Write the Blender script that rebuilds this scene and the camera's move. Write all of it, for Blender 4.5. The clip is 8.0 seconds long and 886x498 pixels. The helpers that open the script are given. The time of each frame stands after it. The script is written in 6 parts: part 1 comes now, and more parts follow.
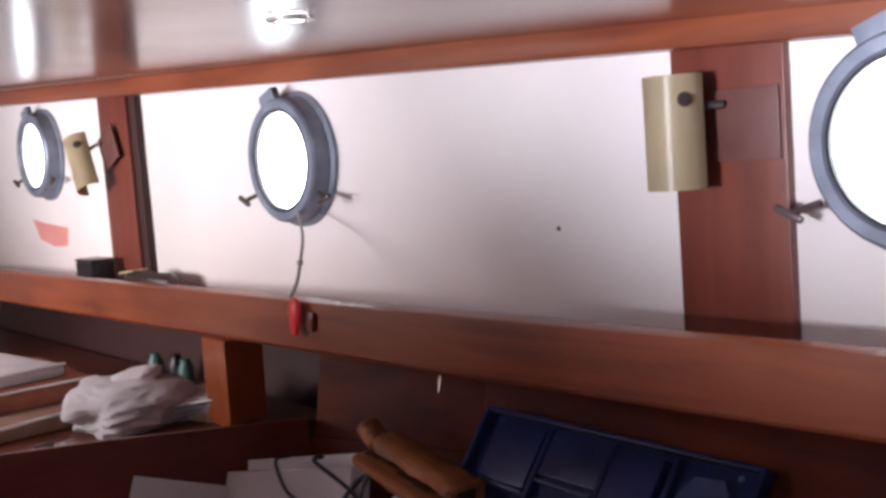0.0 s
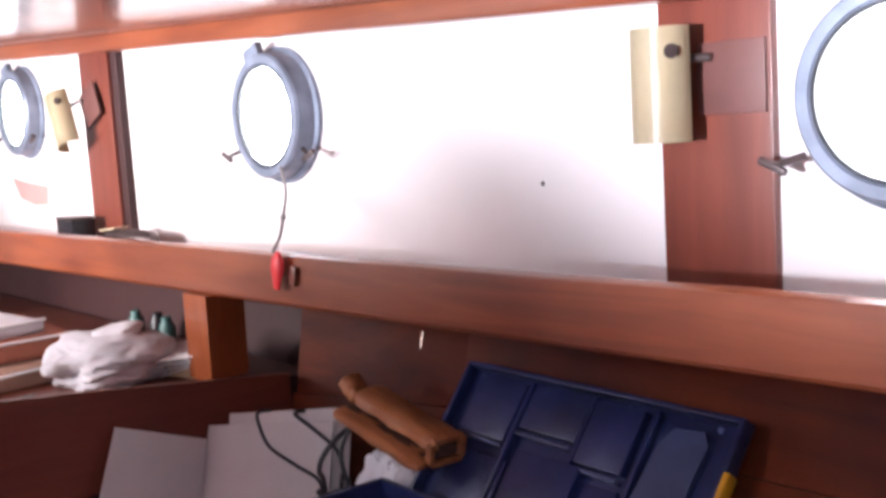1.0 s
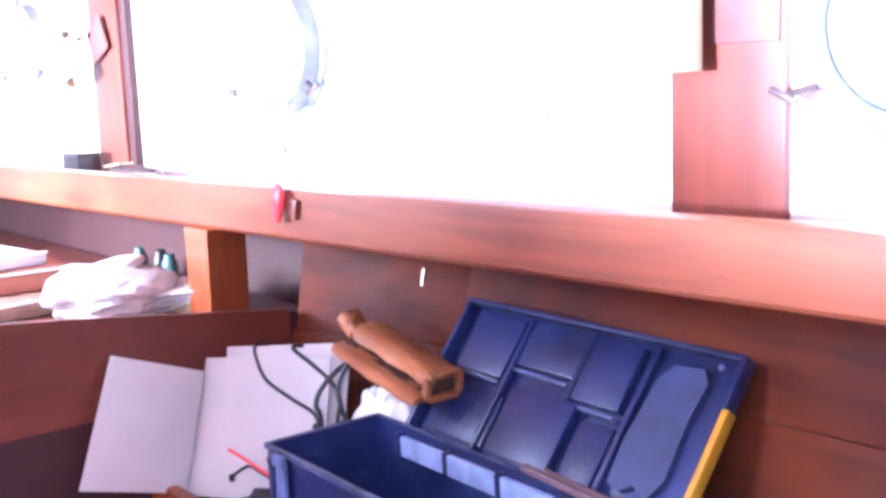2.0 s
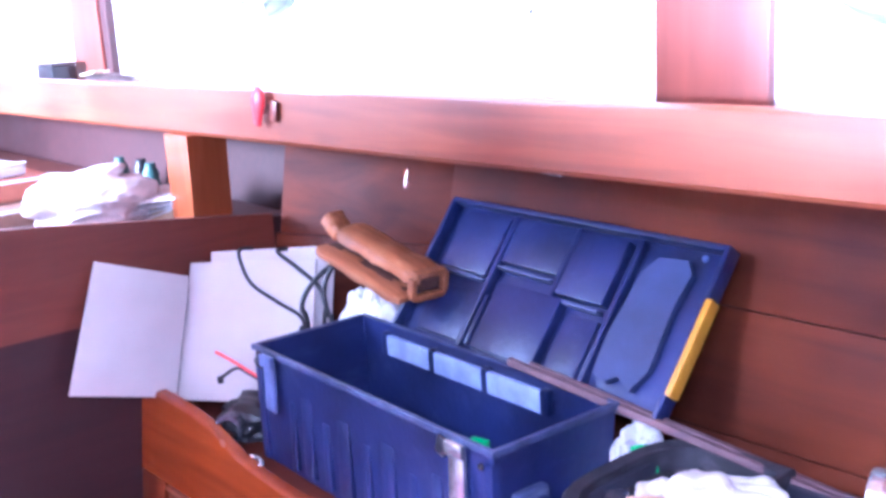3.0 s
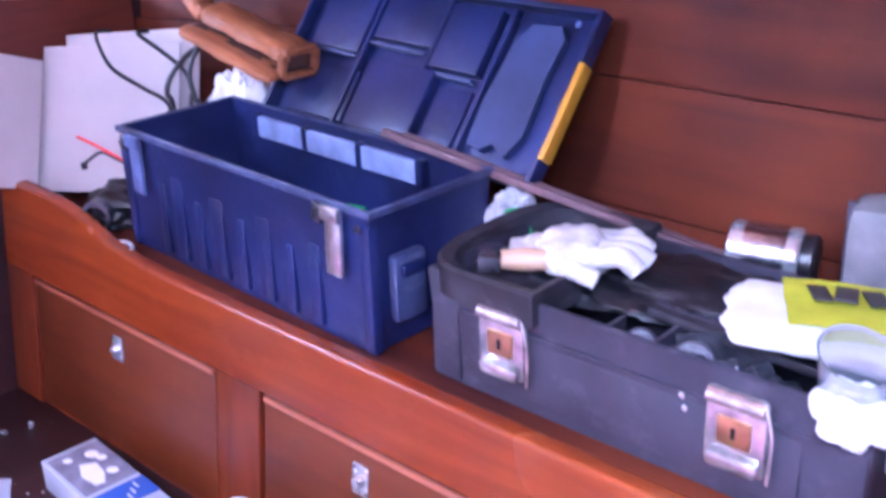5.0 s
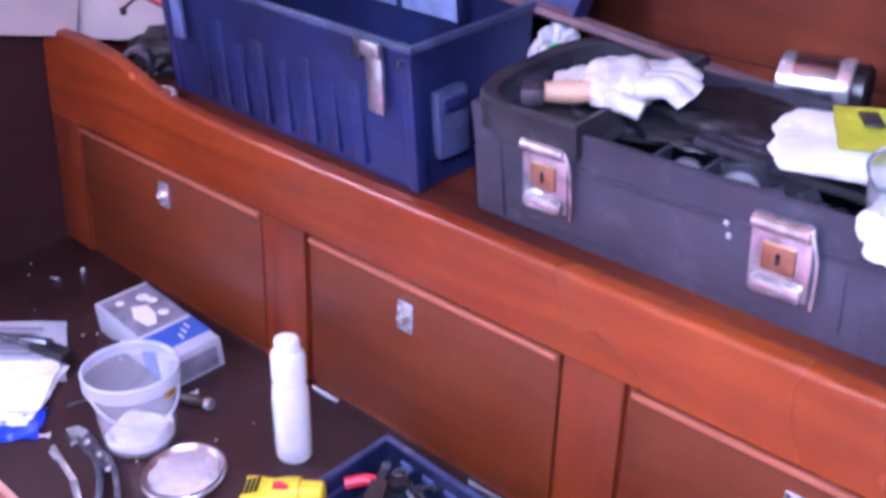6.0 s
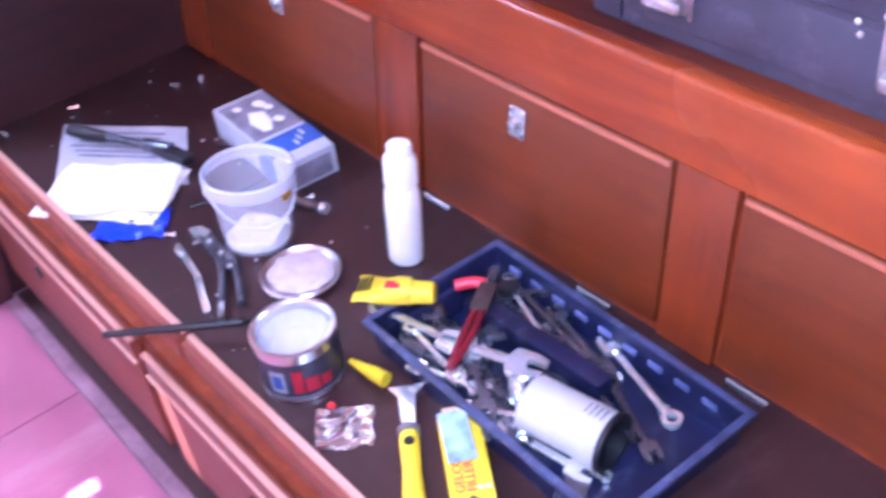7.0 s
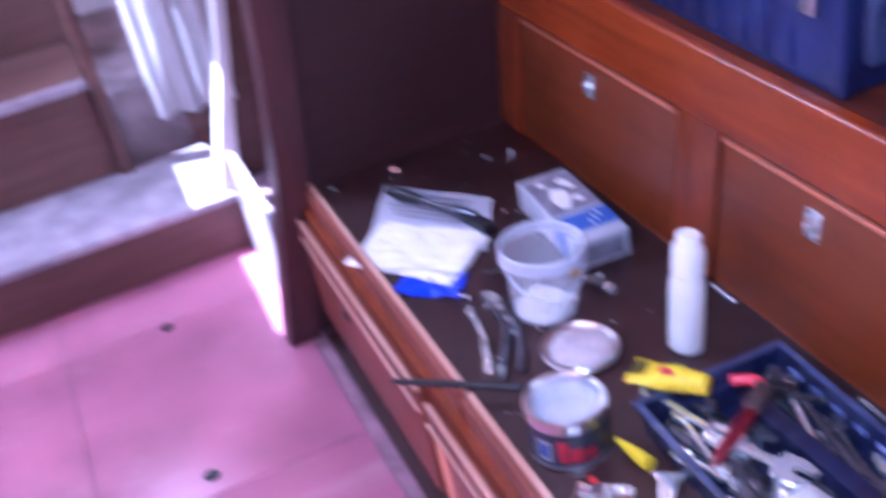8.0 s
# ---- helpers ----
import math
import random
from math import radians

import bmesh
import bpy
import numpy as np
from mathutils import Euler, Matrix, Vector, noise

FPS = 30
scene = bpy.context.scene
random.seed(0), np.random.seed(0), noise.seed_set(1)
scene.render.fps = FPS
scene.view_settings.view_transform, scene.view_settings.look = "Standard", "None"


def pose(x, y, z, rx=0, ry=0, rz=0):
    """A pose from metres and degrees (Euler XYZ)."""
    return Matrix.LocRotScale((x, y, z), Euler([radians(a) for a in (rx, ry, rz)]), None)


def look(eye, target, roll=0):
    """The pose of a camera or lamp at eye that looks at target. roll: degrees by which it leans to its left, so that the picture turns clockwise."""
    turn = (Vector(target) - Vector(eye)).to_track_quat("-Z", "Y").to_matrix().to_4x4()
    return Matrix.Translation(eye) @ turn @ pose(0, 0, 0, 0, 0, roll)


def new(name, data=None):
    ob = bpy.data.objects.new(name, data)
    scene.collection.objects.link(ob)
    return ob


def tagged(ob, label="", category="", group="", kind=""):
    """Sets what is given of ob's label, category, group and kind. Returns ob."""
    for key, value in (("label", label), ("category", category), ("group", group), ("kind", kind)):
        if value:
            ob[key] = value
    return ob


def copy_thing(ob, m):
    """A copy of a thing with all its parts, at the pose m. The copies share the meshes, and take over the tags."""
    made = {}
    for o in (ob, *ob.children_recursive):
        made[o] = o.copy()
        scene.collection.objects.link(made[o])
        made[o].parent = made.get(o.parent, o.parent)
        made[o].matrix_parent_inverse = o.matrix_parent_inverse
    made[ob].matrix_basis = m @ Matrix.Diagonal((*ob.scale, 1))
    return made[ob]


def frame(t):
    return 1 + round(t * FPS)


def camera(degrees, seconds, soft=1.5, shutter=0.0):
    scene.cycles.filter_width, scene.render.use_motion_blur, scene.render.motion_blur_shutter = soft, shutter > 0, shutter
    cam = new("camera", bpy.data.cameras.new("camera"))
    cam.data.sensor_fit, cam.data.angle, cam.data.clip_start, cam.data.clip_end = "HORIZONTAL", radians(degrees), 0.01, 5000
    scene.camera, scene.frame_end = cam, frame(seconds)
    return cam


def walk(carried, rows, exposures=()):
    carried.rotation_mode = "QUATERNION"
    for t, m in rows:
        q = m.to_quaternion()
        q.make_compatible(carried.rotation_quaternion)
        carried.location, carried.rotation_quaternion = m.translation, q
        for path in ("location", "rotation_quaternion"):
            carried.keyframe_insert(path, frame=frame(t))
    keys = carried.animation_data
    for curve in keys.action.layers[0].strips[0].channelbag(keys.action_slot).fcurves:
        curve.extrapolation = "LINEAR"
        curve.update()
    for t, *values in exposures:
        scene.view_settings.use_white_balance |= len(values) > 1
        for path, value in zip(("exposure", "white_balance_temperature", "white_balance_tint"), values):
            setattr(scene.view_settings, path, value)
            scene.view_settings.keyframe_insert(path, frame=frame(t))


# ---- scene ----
cam = camera(44.9, 8.0, 3.2, 0.5)
PATH = [
    (0, (2.013, -0.883, 1.777), (0.486, 0.393, 1.584), -4.28),
    (0.5, (2.009, -0.884, 1.766), (0.505, 0.418, 1.573), -4.38),
    (1, (2.010, -0.888, 1.739), (0.506, 0.408, 1.495), -3.52),
    (1.2, (2.009, -0.891, 1.730), (0.516, 0.409, 1.453), -2.50),
    (2.3, (2.002, -0.842, 1.669), (0.482, 0.410, 1.323), -2.76),
    (2.5, (2.002, -0.844, 1.668), (0.500, 0.413, 1.264), -3.15),
    (3, (2.001, -0.850, 1.650), (0.522, 0.412, 1.179), -3.15),
    (3.5, (2.000, -0.847, 1.629), (0.551, 0.406, 1.054), -2.66),
    (4, (2.002, -0.840, 1.611), (0.566, 0.404, 0.985), -4.04),
    (4.2, (2.002, -0.840, 1.608), (0.594, 0.424, 0.959), -3.75),
    (5.3, (2.005, -0.869, 1.548), (0.781, 0.470, 0.707), -2.36),
    (5.5, (2.006, -0.870, 1.545), (0.775, 0.433, 0.657), -3.35),
    (5.6, (2.007, -0.871, 1.542), (0.773, 0.401, 0.613), -3.97),
    (6, (2.013, -0.878, 1.519), (0.774, 0.332, 0.518), -3.60),
    (6.5, (2.020, -0.881, 1.490), (0.794, 0.219, 0.355), -5.53),
    (7, (2.023, -0.886, 1.496), (0.762, 0.029, 0.242), -7.43),
    (7.2, (2.032, -0.882, 1.495), (0.694, -0.052, 0.262), -9.01),
    (7.5, (2.051, -0.885, 1.503), (0.656, -0.183, 0.254), -9.10),
    (7.8, (2.071, -0.890, 1.528), (0.577, -0.254, 0.361), -9.45),
    (8, (2.081, -0.891, 1.542), (0.471, -0.383, 0.471), -11.67),
]
walk(cam, [(t, look(eye, target, roll)) for t, eye, target, roll in PATH],
     [(0.0, 0.38, 6450, 17), (0.7, 0.45, 6450, 17), (1.0, 1.52, 6250, 15), (1.2, 1.95, 6000, 16), (2.3, 3.80, 4800, 20), (3.5, 3.70, 4350, 20), (4.2, 3.50, 4450, 22), (5.5, 3.30, 4700, 29), (6.5, 3.08, 4800, 30), (7.0, 3.42, 4700, 26), (7.3, 2.98, 4650, 22), (8.0, 2.83, 4500, 25)])

# ---- daylight ----
world = bpy.data.worlds.new("sky")
scene.world = world
world.use_nodes = True
wn = world.node_tree
bg = wn.nodes["Background"]
sky = wn.nodes.new("ShaderNodeTexSky")
sky.sky_type, sky.sun_disc = "NISHITA", False
sky.sun_elevation, sky.sun_rotation = radians(52), radians(200)
wn.links.new(sky.outputs[0], bg.inputs[0])
bg.inputs[1].default_value = 0.05


def area(name, m, sx, sy, watts, color=(1, 1, 1), spread=180):
    d = bpy.data.lights.new(name, "AREA")
    d.shape, d.size, d.size_y, d.energy, d.color = "RECTANGLE", sx, sy, watts, color
    d.spread = radians(spread)
    ob = new(name, d)
    ob.matrix_world = m
    return ob


sun = bpy.data.lights.new("sun", "SUN")
sun.energy, sun.angle, sun.color = 5.0, radians(0.5), (1, 0.95, 0.88)
new("sun", sun).matrix_world = look((0, 0, 0), (0.15, 0.42, -1.0))
# Lamp for a hatch out of view, assumed from the light overhead.
area("unseen_hatch_daylight", look((2.10, -1.05, 1.875), (2.00, -0.95, 0)), 0.62, 0.52, 4.7, (0.80, 0.89, 1))
area("companionway_daylight", look((-0.83, -1.36, 2.07), (-0.75, -1.1, 0)), 0.7, 0.25, 4.5, (0.90, 0.94, 1))
# Added fill lamp with no opening behind it, brightening the left panels and worktop.
area("left_panel_fill", look((-1.30, -1.62, 1.80), (-1.40, 0.6, 1.60)), 0.6, 0.4, 11, (1.0, 0.95, 0.90), 90)
# Unseen fill lamps by the far wall, aimed up to brighten the white panels.
for px, watts in ((-2.06, 6.0), (-0.36, 10.0), (1.30, 22.0), (2.90, 20.0)):
    area("panel_fill", look((px, -2.29, 1.76), (px, 0.6, 2.64)), 0.28, 0.28, watts, (0.94, 0.96, 1), 50)


# ---- materials ----
def worn(nt, tc, base, b, amount, color, scale):
    """Scattered scuffs and dust, stretched a little, laid over a base colour."""
    mp = nt.nodes.new("ShaderNodeMapping")
    mp.inputs["Rotation"].default_value, mp.inputs["Scale"].default_value = (0.4, 0.3, 0.6), (1.0, 0.35, 1.3)
    nt.links.new(tc.outputs["Object"], mp.inputs["Vector"])
    n = nt.nodes.new("ShaderNodeTexNoise")
    n.inputs["Scale"].default_value, n.inputs["Detail"].default_value, n.inputs["Roughness"].default_value = scale, 8, 0.7
    nt.links.new(mp.outputs[0], n.inputs["Vector"])
    r = nt.nodes.new("ShaderNodeMapRange")
    r.inputs["From Min"].default_value, r.inputs["From Max"].default_value, r.inputs["To Max"].default_value = 0.54, 0.74, amount
    nt.links.new(n.outputs[0], r.inputs["Value"])
    mx = nt.nodes.new("ShaderNodeMix")
    mx.data_type = "RGBA"
    nt.links.new(r.outputs[0], mx.inputs["Factor"])
    nt.links.new(base, mx.inputs["A"])
    mx.inputs["B"].default_value = (*color, 1)
    nt.links.new(mx.outputs["Result"], b.inputs["Base Color"])


def mat(name, color, rough=0.5, metal=0.0, vary=0.15, scale=8.0, bump=0.0, bscale=60.0, spec=0.5, coat=0.0, alpha=1.0, trans=0.0, scuff=0.0, scuff_color=(0.5, 0.5, 0.55), scuff_scale=30.0):
    m = bpy.data.materials.new(name)
    m.use_nodes = True
    nt = m.node_tree
    b = nt.nodes["Principled BSDF"]
    b.inputs["Roughness"].default_value, b.inputs["Metallic"].default_value = rough, metal
    b.inputs["Specular IOR Level"].default_value = spec
    b.inputs["Coat Weight"].default_value = coat
    b.inputs["Coat Roughness"].default_value = 0.12
    b.inputs["Alpha"].default_value = alpha
    b.inputs["Transmission Weight"].default_value = trans
    tc = nt.nodes.new("ShaderNodeTexCoord")
    n1 = nt.nodes.new("ShaderNodeTexNoise")
    n1.inputs["Scale"].default_value, n1.inputs["Detail"].default_value = scale, 6
    nt.links.new(tc.outputs["Object"], n1.inputs["Vector"])
    ramp = nt.nodes.new("ShaderNodeValToRGB")
    c0 = [max(0, c * (1 - vary)) for c in color[:3]]
    c1 = [min(1, c * (1 + vary)) for c in color[:3]]
    ramp.color_ramp.elements[0].position, ramp.color_ramp.elements[1].position = 0.3, 0.7
    ramp.color_ramp.elements[0].color, ramp.color_ramp.elements[1].color = (*c0, 1), (*c1, 1)
    nt.links.new(n1.outputs[0], ramp.inputs[0])
    nt.links.new(ramp.outputs[0], b.inputs["Base Color"])
    if scuff:
        worn(nt, tc, ramp.outputs[0], b, scuff, scuff_color, scuff_scale)
    if bump:
        n2 = nt.nodes.new("ShaderNodeTexNoise")
        n2.inputs["Scale"].default_value, n2.inputs["Detail"].default_value = bscale, 4
        nt.links.new(tc.outputs["Object"], n2.inputs["Vector"])
        bp = nt.nodes.new("ShaderNodeBump")
        bp.inputs["Strength"].default_value, bp.inputs["Distance"].default_value = bump, 0.002
        nt.links.new(n2.outputs[0], bp.inputs["Height"])
        nt.links.new(bp.outputs[0], b.inputs["Normal"])
    return m


def wood(name, dark, light, along="X", rough=0.3, coat=0.35, grain=1.0, blotch=0.5, scuff=0.0, scuff_color=(0.5, 0.3, 0.25), scuff_scale=16.0):
    """Varnished timber: stretched grain, broad blotches of wear and fine pores."""
    m = bpy.data.materials.new(name)
    m.use_nodes = True
    nt = m.node_tree
    b = nt.nodes["Principled BSDF"]
    b.inputs["Roughness"].default_value, b.inputs["Coat Weight"].default_value = rough, coat
    b.inputs["Coat Roughness"].default_value = 0.18
    tc = nt.nodes.new("ShaderNodeTexCoord")
    mp = nt.nodes.new("ShaderNodeMapping")
    s = {"X": (1.2, 14, 14), "Y": (14, 1.2, 14), "Z": (14, 14, 1.2)}[along]
    mp.inputs["Scale"].default_value = [v * grain for v in s]
    nt.links.new(tc.outputs["Object"], mp.inputs["Vector"])
    n1 = nt.nodes.new("ShaderNodeTexNoise")
    n1.inputs["Scale"].default_value, n1.inputs["Detail"].default_value, n1.inputs["Distortion"].default_value = 2.5, 8, 0.6
    nt.links.new(mp.outputs[0], n1.inputs["Vector"])
    n2 = nt.nodes.new("ShaderNodeTexNoise")
    n2.inputs["Scale"].default_value, n2.inputs["Detail"].default_value = 2.2, 3
    nt.links.new(tc.outputs["Object"], n2.inputs["Vector"])
    mx = nt.nodes.new("ShaderNodeMix")
    mx.inputs["Factor"].default_value = blotch
    nt.links.new(n1.outputs[0], mx.inputs["A"])
    nt.links.new(n2.outputs[0], mx.inputs["B"])
    ramp = nt.nodes.new("ShaderNodeValToRGB")
    ramp.color_ramp.elements[0].position, ramp.color_ramp.elements[1].position = 0.32, 0.68
    ramp.color_ramp.elements[0].color, ramp.color_ramp.elements[1].color = (*dark, 1), (*light, 1)
    nt.links.new(mx.outputs["Result"], ramp.inputs[0])
    nt.links.new(ramp.outputs[0], b.inputs["Base Color"])
    if scuff:
        worn(nt, tc, ramp.outputs[0], b, scuff, scuff_color, scuff_scale)
    bp = nt.nodes.new("ShaderNodeBump")
    bp.inputs["Strength"].default_value, bp.inputs["Distance"].default_value = 0.12, 0.001
    nt.links.new(n1.outputs[0], bp.inputs["Height"])
    nt.links.new(bp.outputs[0], b.inputs["Normal"])
    rr = nt.nodes.new("ShaderNodeMapRange")
    rr.inputs["To Min"].default_value, rr.inputs["To Max"].default_value = rough * 0.7, rough * 1.5
    nt.links.new(n2.outputs[0], rr.inputs["Value"])
    nt.links.new(rr.outputs[0], b.inputs["Roughness"])
    return m


M_WOOD = wood("varnished_mahogany", (0.20, 0.036, 0.012), (0.40, 0.095, 0.028))
M_FASCIA = wood("fascia_mahogany", (0.125, 0.026, 0.012), (0.30, 0.078, 0.028), "X", 0.34, 0.3, 0.8, 0.5, 0.3, (0.20, 0.05, 0.025), 12.0)
M_RAIL = wood("rail_mahogany", (0.18, 0.026, 0.005), (0.34, 0.062, 0.008), "X", 0.24, 0.30, 0.7, 0.5, 0.16, (0.42, 0.13, 0.04), 9.0)
M_DOOR = wood("door_mahogany", (0.090, 0.016, 0.004), (0.195, 0.042, 0.007), "X", 0.40, 0.12, 0.7, 0.6, 0.2, (0.34, 0.11, 0.025), 7.0)
M_BACK = wood("back_mahogany", (0.120, 0.019, 0.005), (0.25, 0.045, 0.008), "Z", 0.38, 0.15, 0.8, 0.5, 0.2, (0.34, 0.10, 0.05), 8.0)
M_WOOD_Z = wood("varnished_mahogany_upright", (0.24, 0.055, 0.018), (0.42, 0.12, 0.040), "Z", 0.22, 0.5)
M_POST = wood("post_wood", (0.11, 0.025, 0.017), (0.20, 0.050, 0.031), "Z", 0.35, 0.25, 0.8)
# Pale wood for worn edges and for painted edge highlights.
M_EDGE = wood("worn_highlit_edge", (0.42, 0.20, 0.14), (0.66, 0.42, 0.34), "X", 0.3, 0.4)
M_BEAD = wood("door_bead_highlight", (0.30, 0.065, 0.025), (0.52, 0.19, 0.11), "X", 0.3, 0.4, 0.5, 0.8)
M_DRAWER = wood("drawer_mahogany", (0.13, 0.028, 0.016), (0.25, 0.060, 0.034), "X", 0.5, 0.08, 0.8, 0.5, 0.2, (0.34, 0.10, 0.05), 8.0)
M_CAP = wood("upper_board_wood", (0.10, 0.022, 0.013), (0.18, 0.043, 0.023), "Y", 0.42, 0.2)
# Stained wood, its colours darkened for the weak light under the shelf.
M_LINING = wood("shaded_lining_wood", (0.030, 0.006, 0.006), (0.170, 0.034, 0.010), "X", 0.62, 0.0, 0.45, 0.62, 0.45, (0.030, 0.008, 0.009), 3.0)
M_LINING.node_tree.nodes["Principled BSDF"].inputs["Specular IOR Level"].default_value = 0.18
# Dark wood, lowered further for the light's fall-off; also used for shade strips.
M_BULK = wood("dimmed_bulkhead_wood", (0.024, 0.006, 0.007), (0.046, 0.011, 0.011), "Y", 0.6, 0.02)
M_ENDPOST = wood("dark_post_wood", (0.040, 0.012, 0.014), (0.085, 0.024, 0.026), "Z", 0.5, 0.1)
M_SEAT = wood("dark_brown_seat", (0.024, 0.010, 0.011), (0.046, 0.018, 0.017), "X", 0.38, 0.15, 0.8, 0.6, 0.22, (0.14, 0.09, 0.09), 22.0)
M_DECK = wood("deckhead_wood", (0.11, 0.036, 0.025), (0.21, 0.075, 0.050), "X", 0.22, 0.45, 0.5)
M_STEP = wood("brown_step_wood", (0.07, 0.030, 0.026), (0.16, 0.075, 0.060), "Y", 0.5, 0.05)
M_TREAD = mat("grey_worn_tread", (0.34, 0.29, 0.34), 0.6, vary=0.35, scale=9, bump=0.3, bscale=40)
M_LOCKER = mat("scuffed_grey_brown_paint", (0.26, 0.19, 0.21), 0.6, vary=0.45, scale=7, bump=0.3, bscale=30, scuff=0.5, scuff_color=(0.45, 0.38, 0.42), scuff_scale=9.0)
M_OLDWOOD = wood("old_orange_wood", (0.13, 0.036, 0.014), (0.44, 0.16, 0.055), "X", 0.5, 0.1, 1.6, 0.5, 0.5, (0.09, 0.035, 0.025), 14.0)
M_GROOVE = wood("shaded_old_wood", (0.03, 0.010, 0.007), (0.08, 0.028, 0.018), "X", 0.7, 0.0, 1.6)
M_PALEWOOD = wood("pale_handle_wood", (0.50, 0.30, 0.18), (0.68, 0.46, 0.30), "X", 0.5, 0.1, 3.0)
M_STRIP = wood("grey_brown_strip", (0.09, 0.055, 0.065), (0.19, 0.11, 0.12), "X", 0.55, 0.0, 2.0)
M_SOLE = mat("pink_painted_sole", (0.43, 0.155, 0.245), 0.34, vary=0.28, scale=2.6, bump=0.14, bscale=22, scuff=0.5, scuff_color=(0.52, 0.34, 0.40), scuff_scale=7.0)
M_SOLE_EDGE = mat("grey_worn_sole_edge", (0.26, 0.145, 0.19), 0.7, vary=0.4, scale=14, bump=0.4)
M_WHITE = mat("white_painted_panel", (0.82, 0.775, 0.785), 0.40, vary=0.045, scale=2.6, bump=0.10, bscale=9)
M_BLUE = mat("navy_blue_plastic", (0.013, 0.019, 0.078), 0.36, vary=0.5, scale=6.0, bump=0.3, bscale=90, scuff=0.42, scuff_color=(0.060, 0.075, 0.16), scuff_scale=14.0)
M_BLUERIM = mat("scuffed_blue_rim", (0.045, 0.055, 0.125), 0.45, vary=0.5, scale=18.0, bump=0.3, bscale=90, scuff=0.6, scuff_color=(0.22, 0.24, 0.34), scuff_scale=26.0)
M_POCKET = mat("dull_blue_cover", (0.028, 0.038, 0.105), 0.5, vary=0.35, scale=10.0, bump=0.3, bscale=70, scuff=0.5, scuff_color=(0.02, 0.028, 0.09), scuff_scale=12.0)
M_LEDGE = mat("pale_scuffed_blue", (0.24, 0.29, 0.50), 0.5, vary=0.3, scale=20.0, bump=0.3, bscale=70, scuff=0.4, scuff_color=(0.06, 0.08, 0.2), scuff_scale=26.0)
M_BLUELIGHT = mat("scuffed_blue_plastic", (0.11, 0.135, 0.29), 0.5, vary=0.4, scale=14.0, bump=0.3, bscale=70, scuff=0.6, scuff_color=(0.04, 0.05, 0.14), scuff_scale=18.0)
M_TRAYBLUE = mat("tray_blue_plastic", (0.009, 0.012, 0.045), 0.40, vary=0.4, scale=12.0, bump=0.25, bscale=80, scuff=0.4, scuff_color=(0.14, 0.16, 0.26), scuff_scale=24.0)
M_GREY = mat("dark_grey_plastic", (0.043, 0.040, 0.060), 0.46, vary=0.3, scale=6, bump=0.35, bscale=220, scuff=0.35, scuff_color=(0.16, 0.15, 0.20), scuff_scale=20.0)
M_TRAY = mat("black_worn_rim", (0.030, 0.028, 0.036), 0.42, vary=0.5, scale=14, bump=0.3, bscale=120, scuff=0.5, scuff_color=(0.17, 0.15, 0.17), scuff_scale=22.0)
M_CLIP = mat("grey_plastic_clip", (0.19, 0.18, 0.19), 0.5, vary=0.25, scale=20, bump=0.2)
M_BLACK = mat("black_plastic", (0.012, 0.012, 0.016), 0.42, vary=0.4, scale=12, bump=0.2)
M_CHROME = mat("chrome", (0.82, 0.84, 0.89), 0.17, 0.74, vary=0.2, scale=30, bump=0.1)
M_STEEL = mat("dull_steel", (0.13, 0.13, 0.16), 0.26, 0.70, vary=0.5, scale=24, bump=0.1)
M_LATCH = mat("scratched_latch_chrome", (0.66, 0.64, 0.65), 0.24, 0.85, vary=0.45, scale=36, bump=0.15)
M_TIN = mat("tinplate", (0.70, 0.68, 0.70), 0.28, 1.0, vary=0.2, scale=18)
M_FOIL = mat("silver_foil", (0.72, 0.70, 0.73), 0.25, 1.0, vary=0.2, scale=20, bump=0.5, bscale=40)
M_BRASS = mat("brass_plate", (0.62, 0.40, 0.22), 0.32, 1.0, vary=0.2, scale=40)
M_DARKMETAL = mat("dark_bronze", (0.10, 0.075, 0.075), 0.4, 0.6, vary=0.3, scale=30)
M_PATCH = mat("dark_purple_brown_paint", (0.125, 0.048, 0.042), 0.45, vary=0.2)
M_PORT = mat("grey_blue_port_metal", (0.20, 0.23, 0.30), 0.45, 0.35, vary=0.3, scale=14, bump=0.2)
M_YELLOW = mat("yellow_plastic", (0.50, 0.24, 0.012), 0.4, vary=0.15, scale=20)
M_YELLOWP = mat("yellow_print", (0.80, 0.62, 0.01), 0.42, vary=0.08, scale=20)
M_LIME = mat("lime_yellow_print", (0.58, 0.60, 0.03), 0.5, vary=0.15, scale=18)
M_OLIVE = mat("dark_olive_print", (0.06, 0.055, 0.05), 0.5)
M_CREAM = mat("cream_enamel", (0.60, 0.50, 0.33), 0.32, vary=0.08, scale=9)
M_RED = mat("red_plastic", (0.70, 0.035, 0.04), 0.45, vary=0.12)
M_DARKRED = mat("dark_red_plastic", (0.15, 0.006, 0.016), 0.32, vary=0.2)
M_REDPRINT = mat("red_print", (0.62, 0.03, 0.06), 0.45, vary=0.1)
M_PINK = mat("faded_pink_paper", (0.72, 0.30, 0.28), 0.7, vary=0.12)
M_GREEN = mat("green_plastic", (0.03, 0.36, 0.11), 0.42, vary=0.2)
M_GREENPRINT = mat("green_print", (0.03, 0.33, 0.20), 0.45)
M_TEAL = mat("dark_teal_plastic", (0.06, 0.14, 0.13), 0.45, vary=0.2)
M_CORD = mat("grey_cord", (0.28, 0.24, 0.24), 0.8, vary=0.2, scale=80)
M_CLOTH = mat("off_white_cloth", (0.56, 0.53, 0.56), 0.85, vary=0.12, scale=12, bump=0.4, bscale=120)
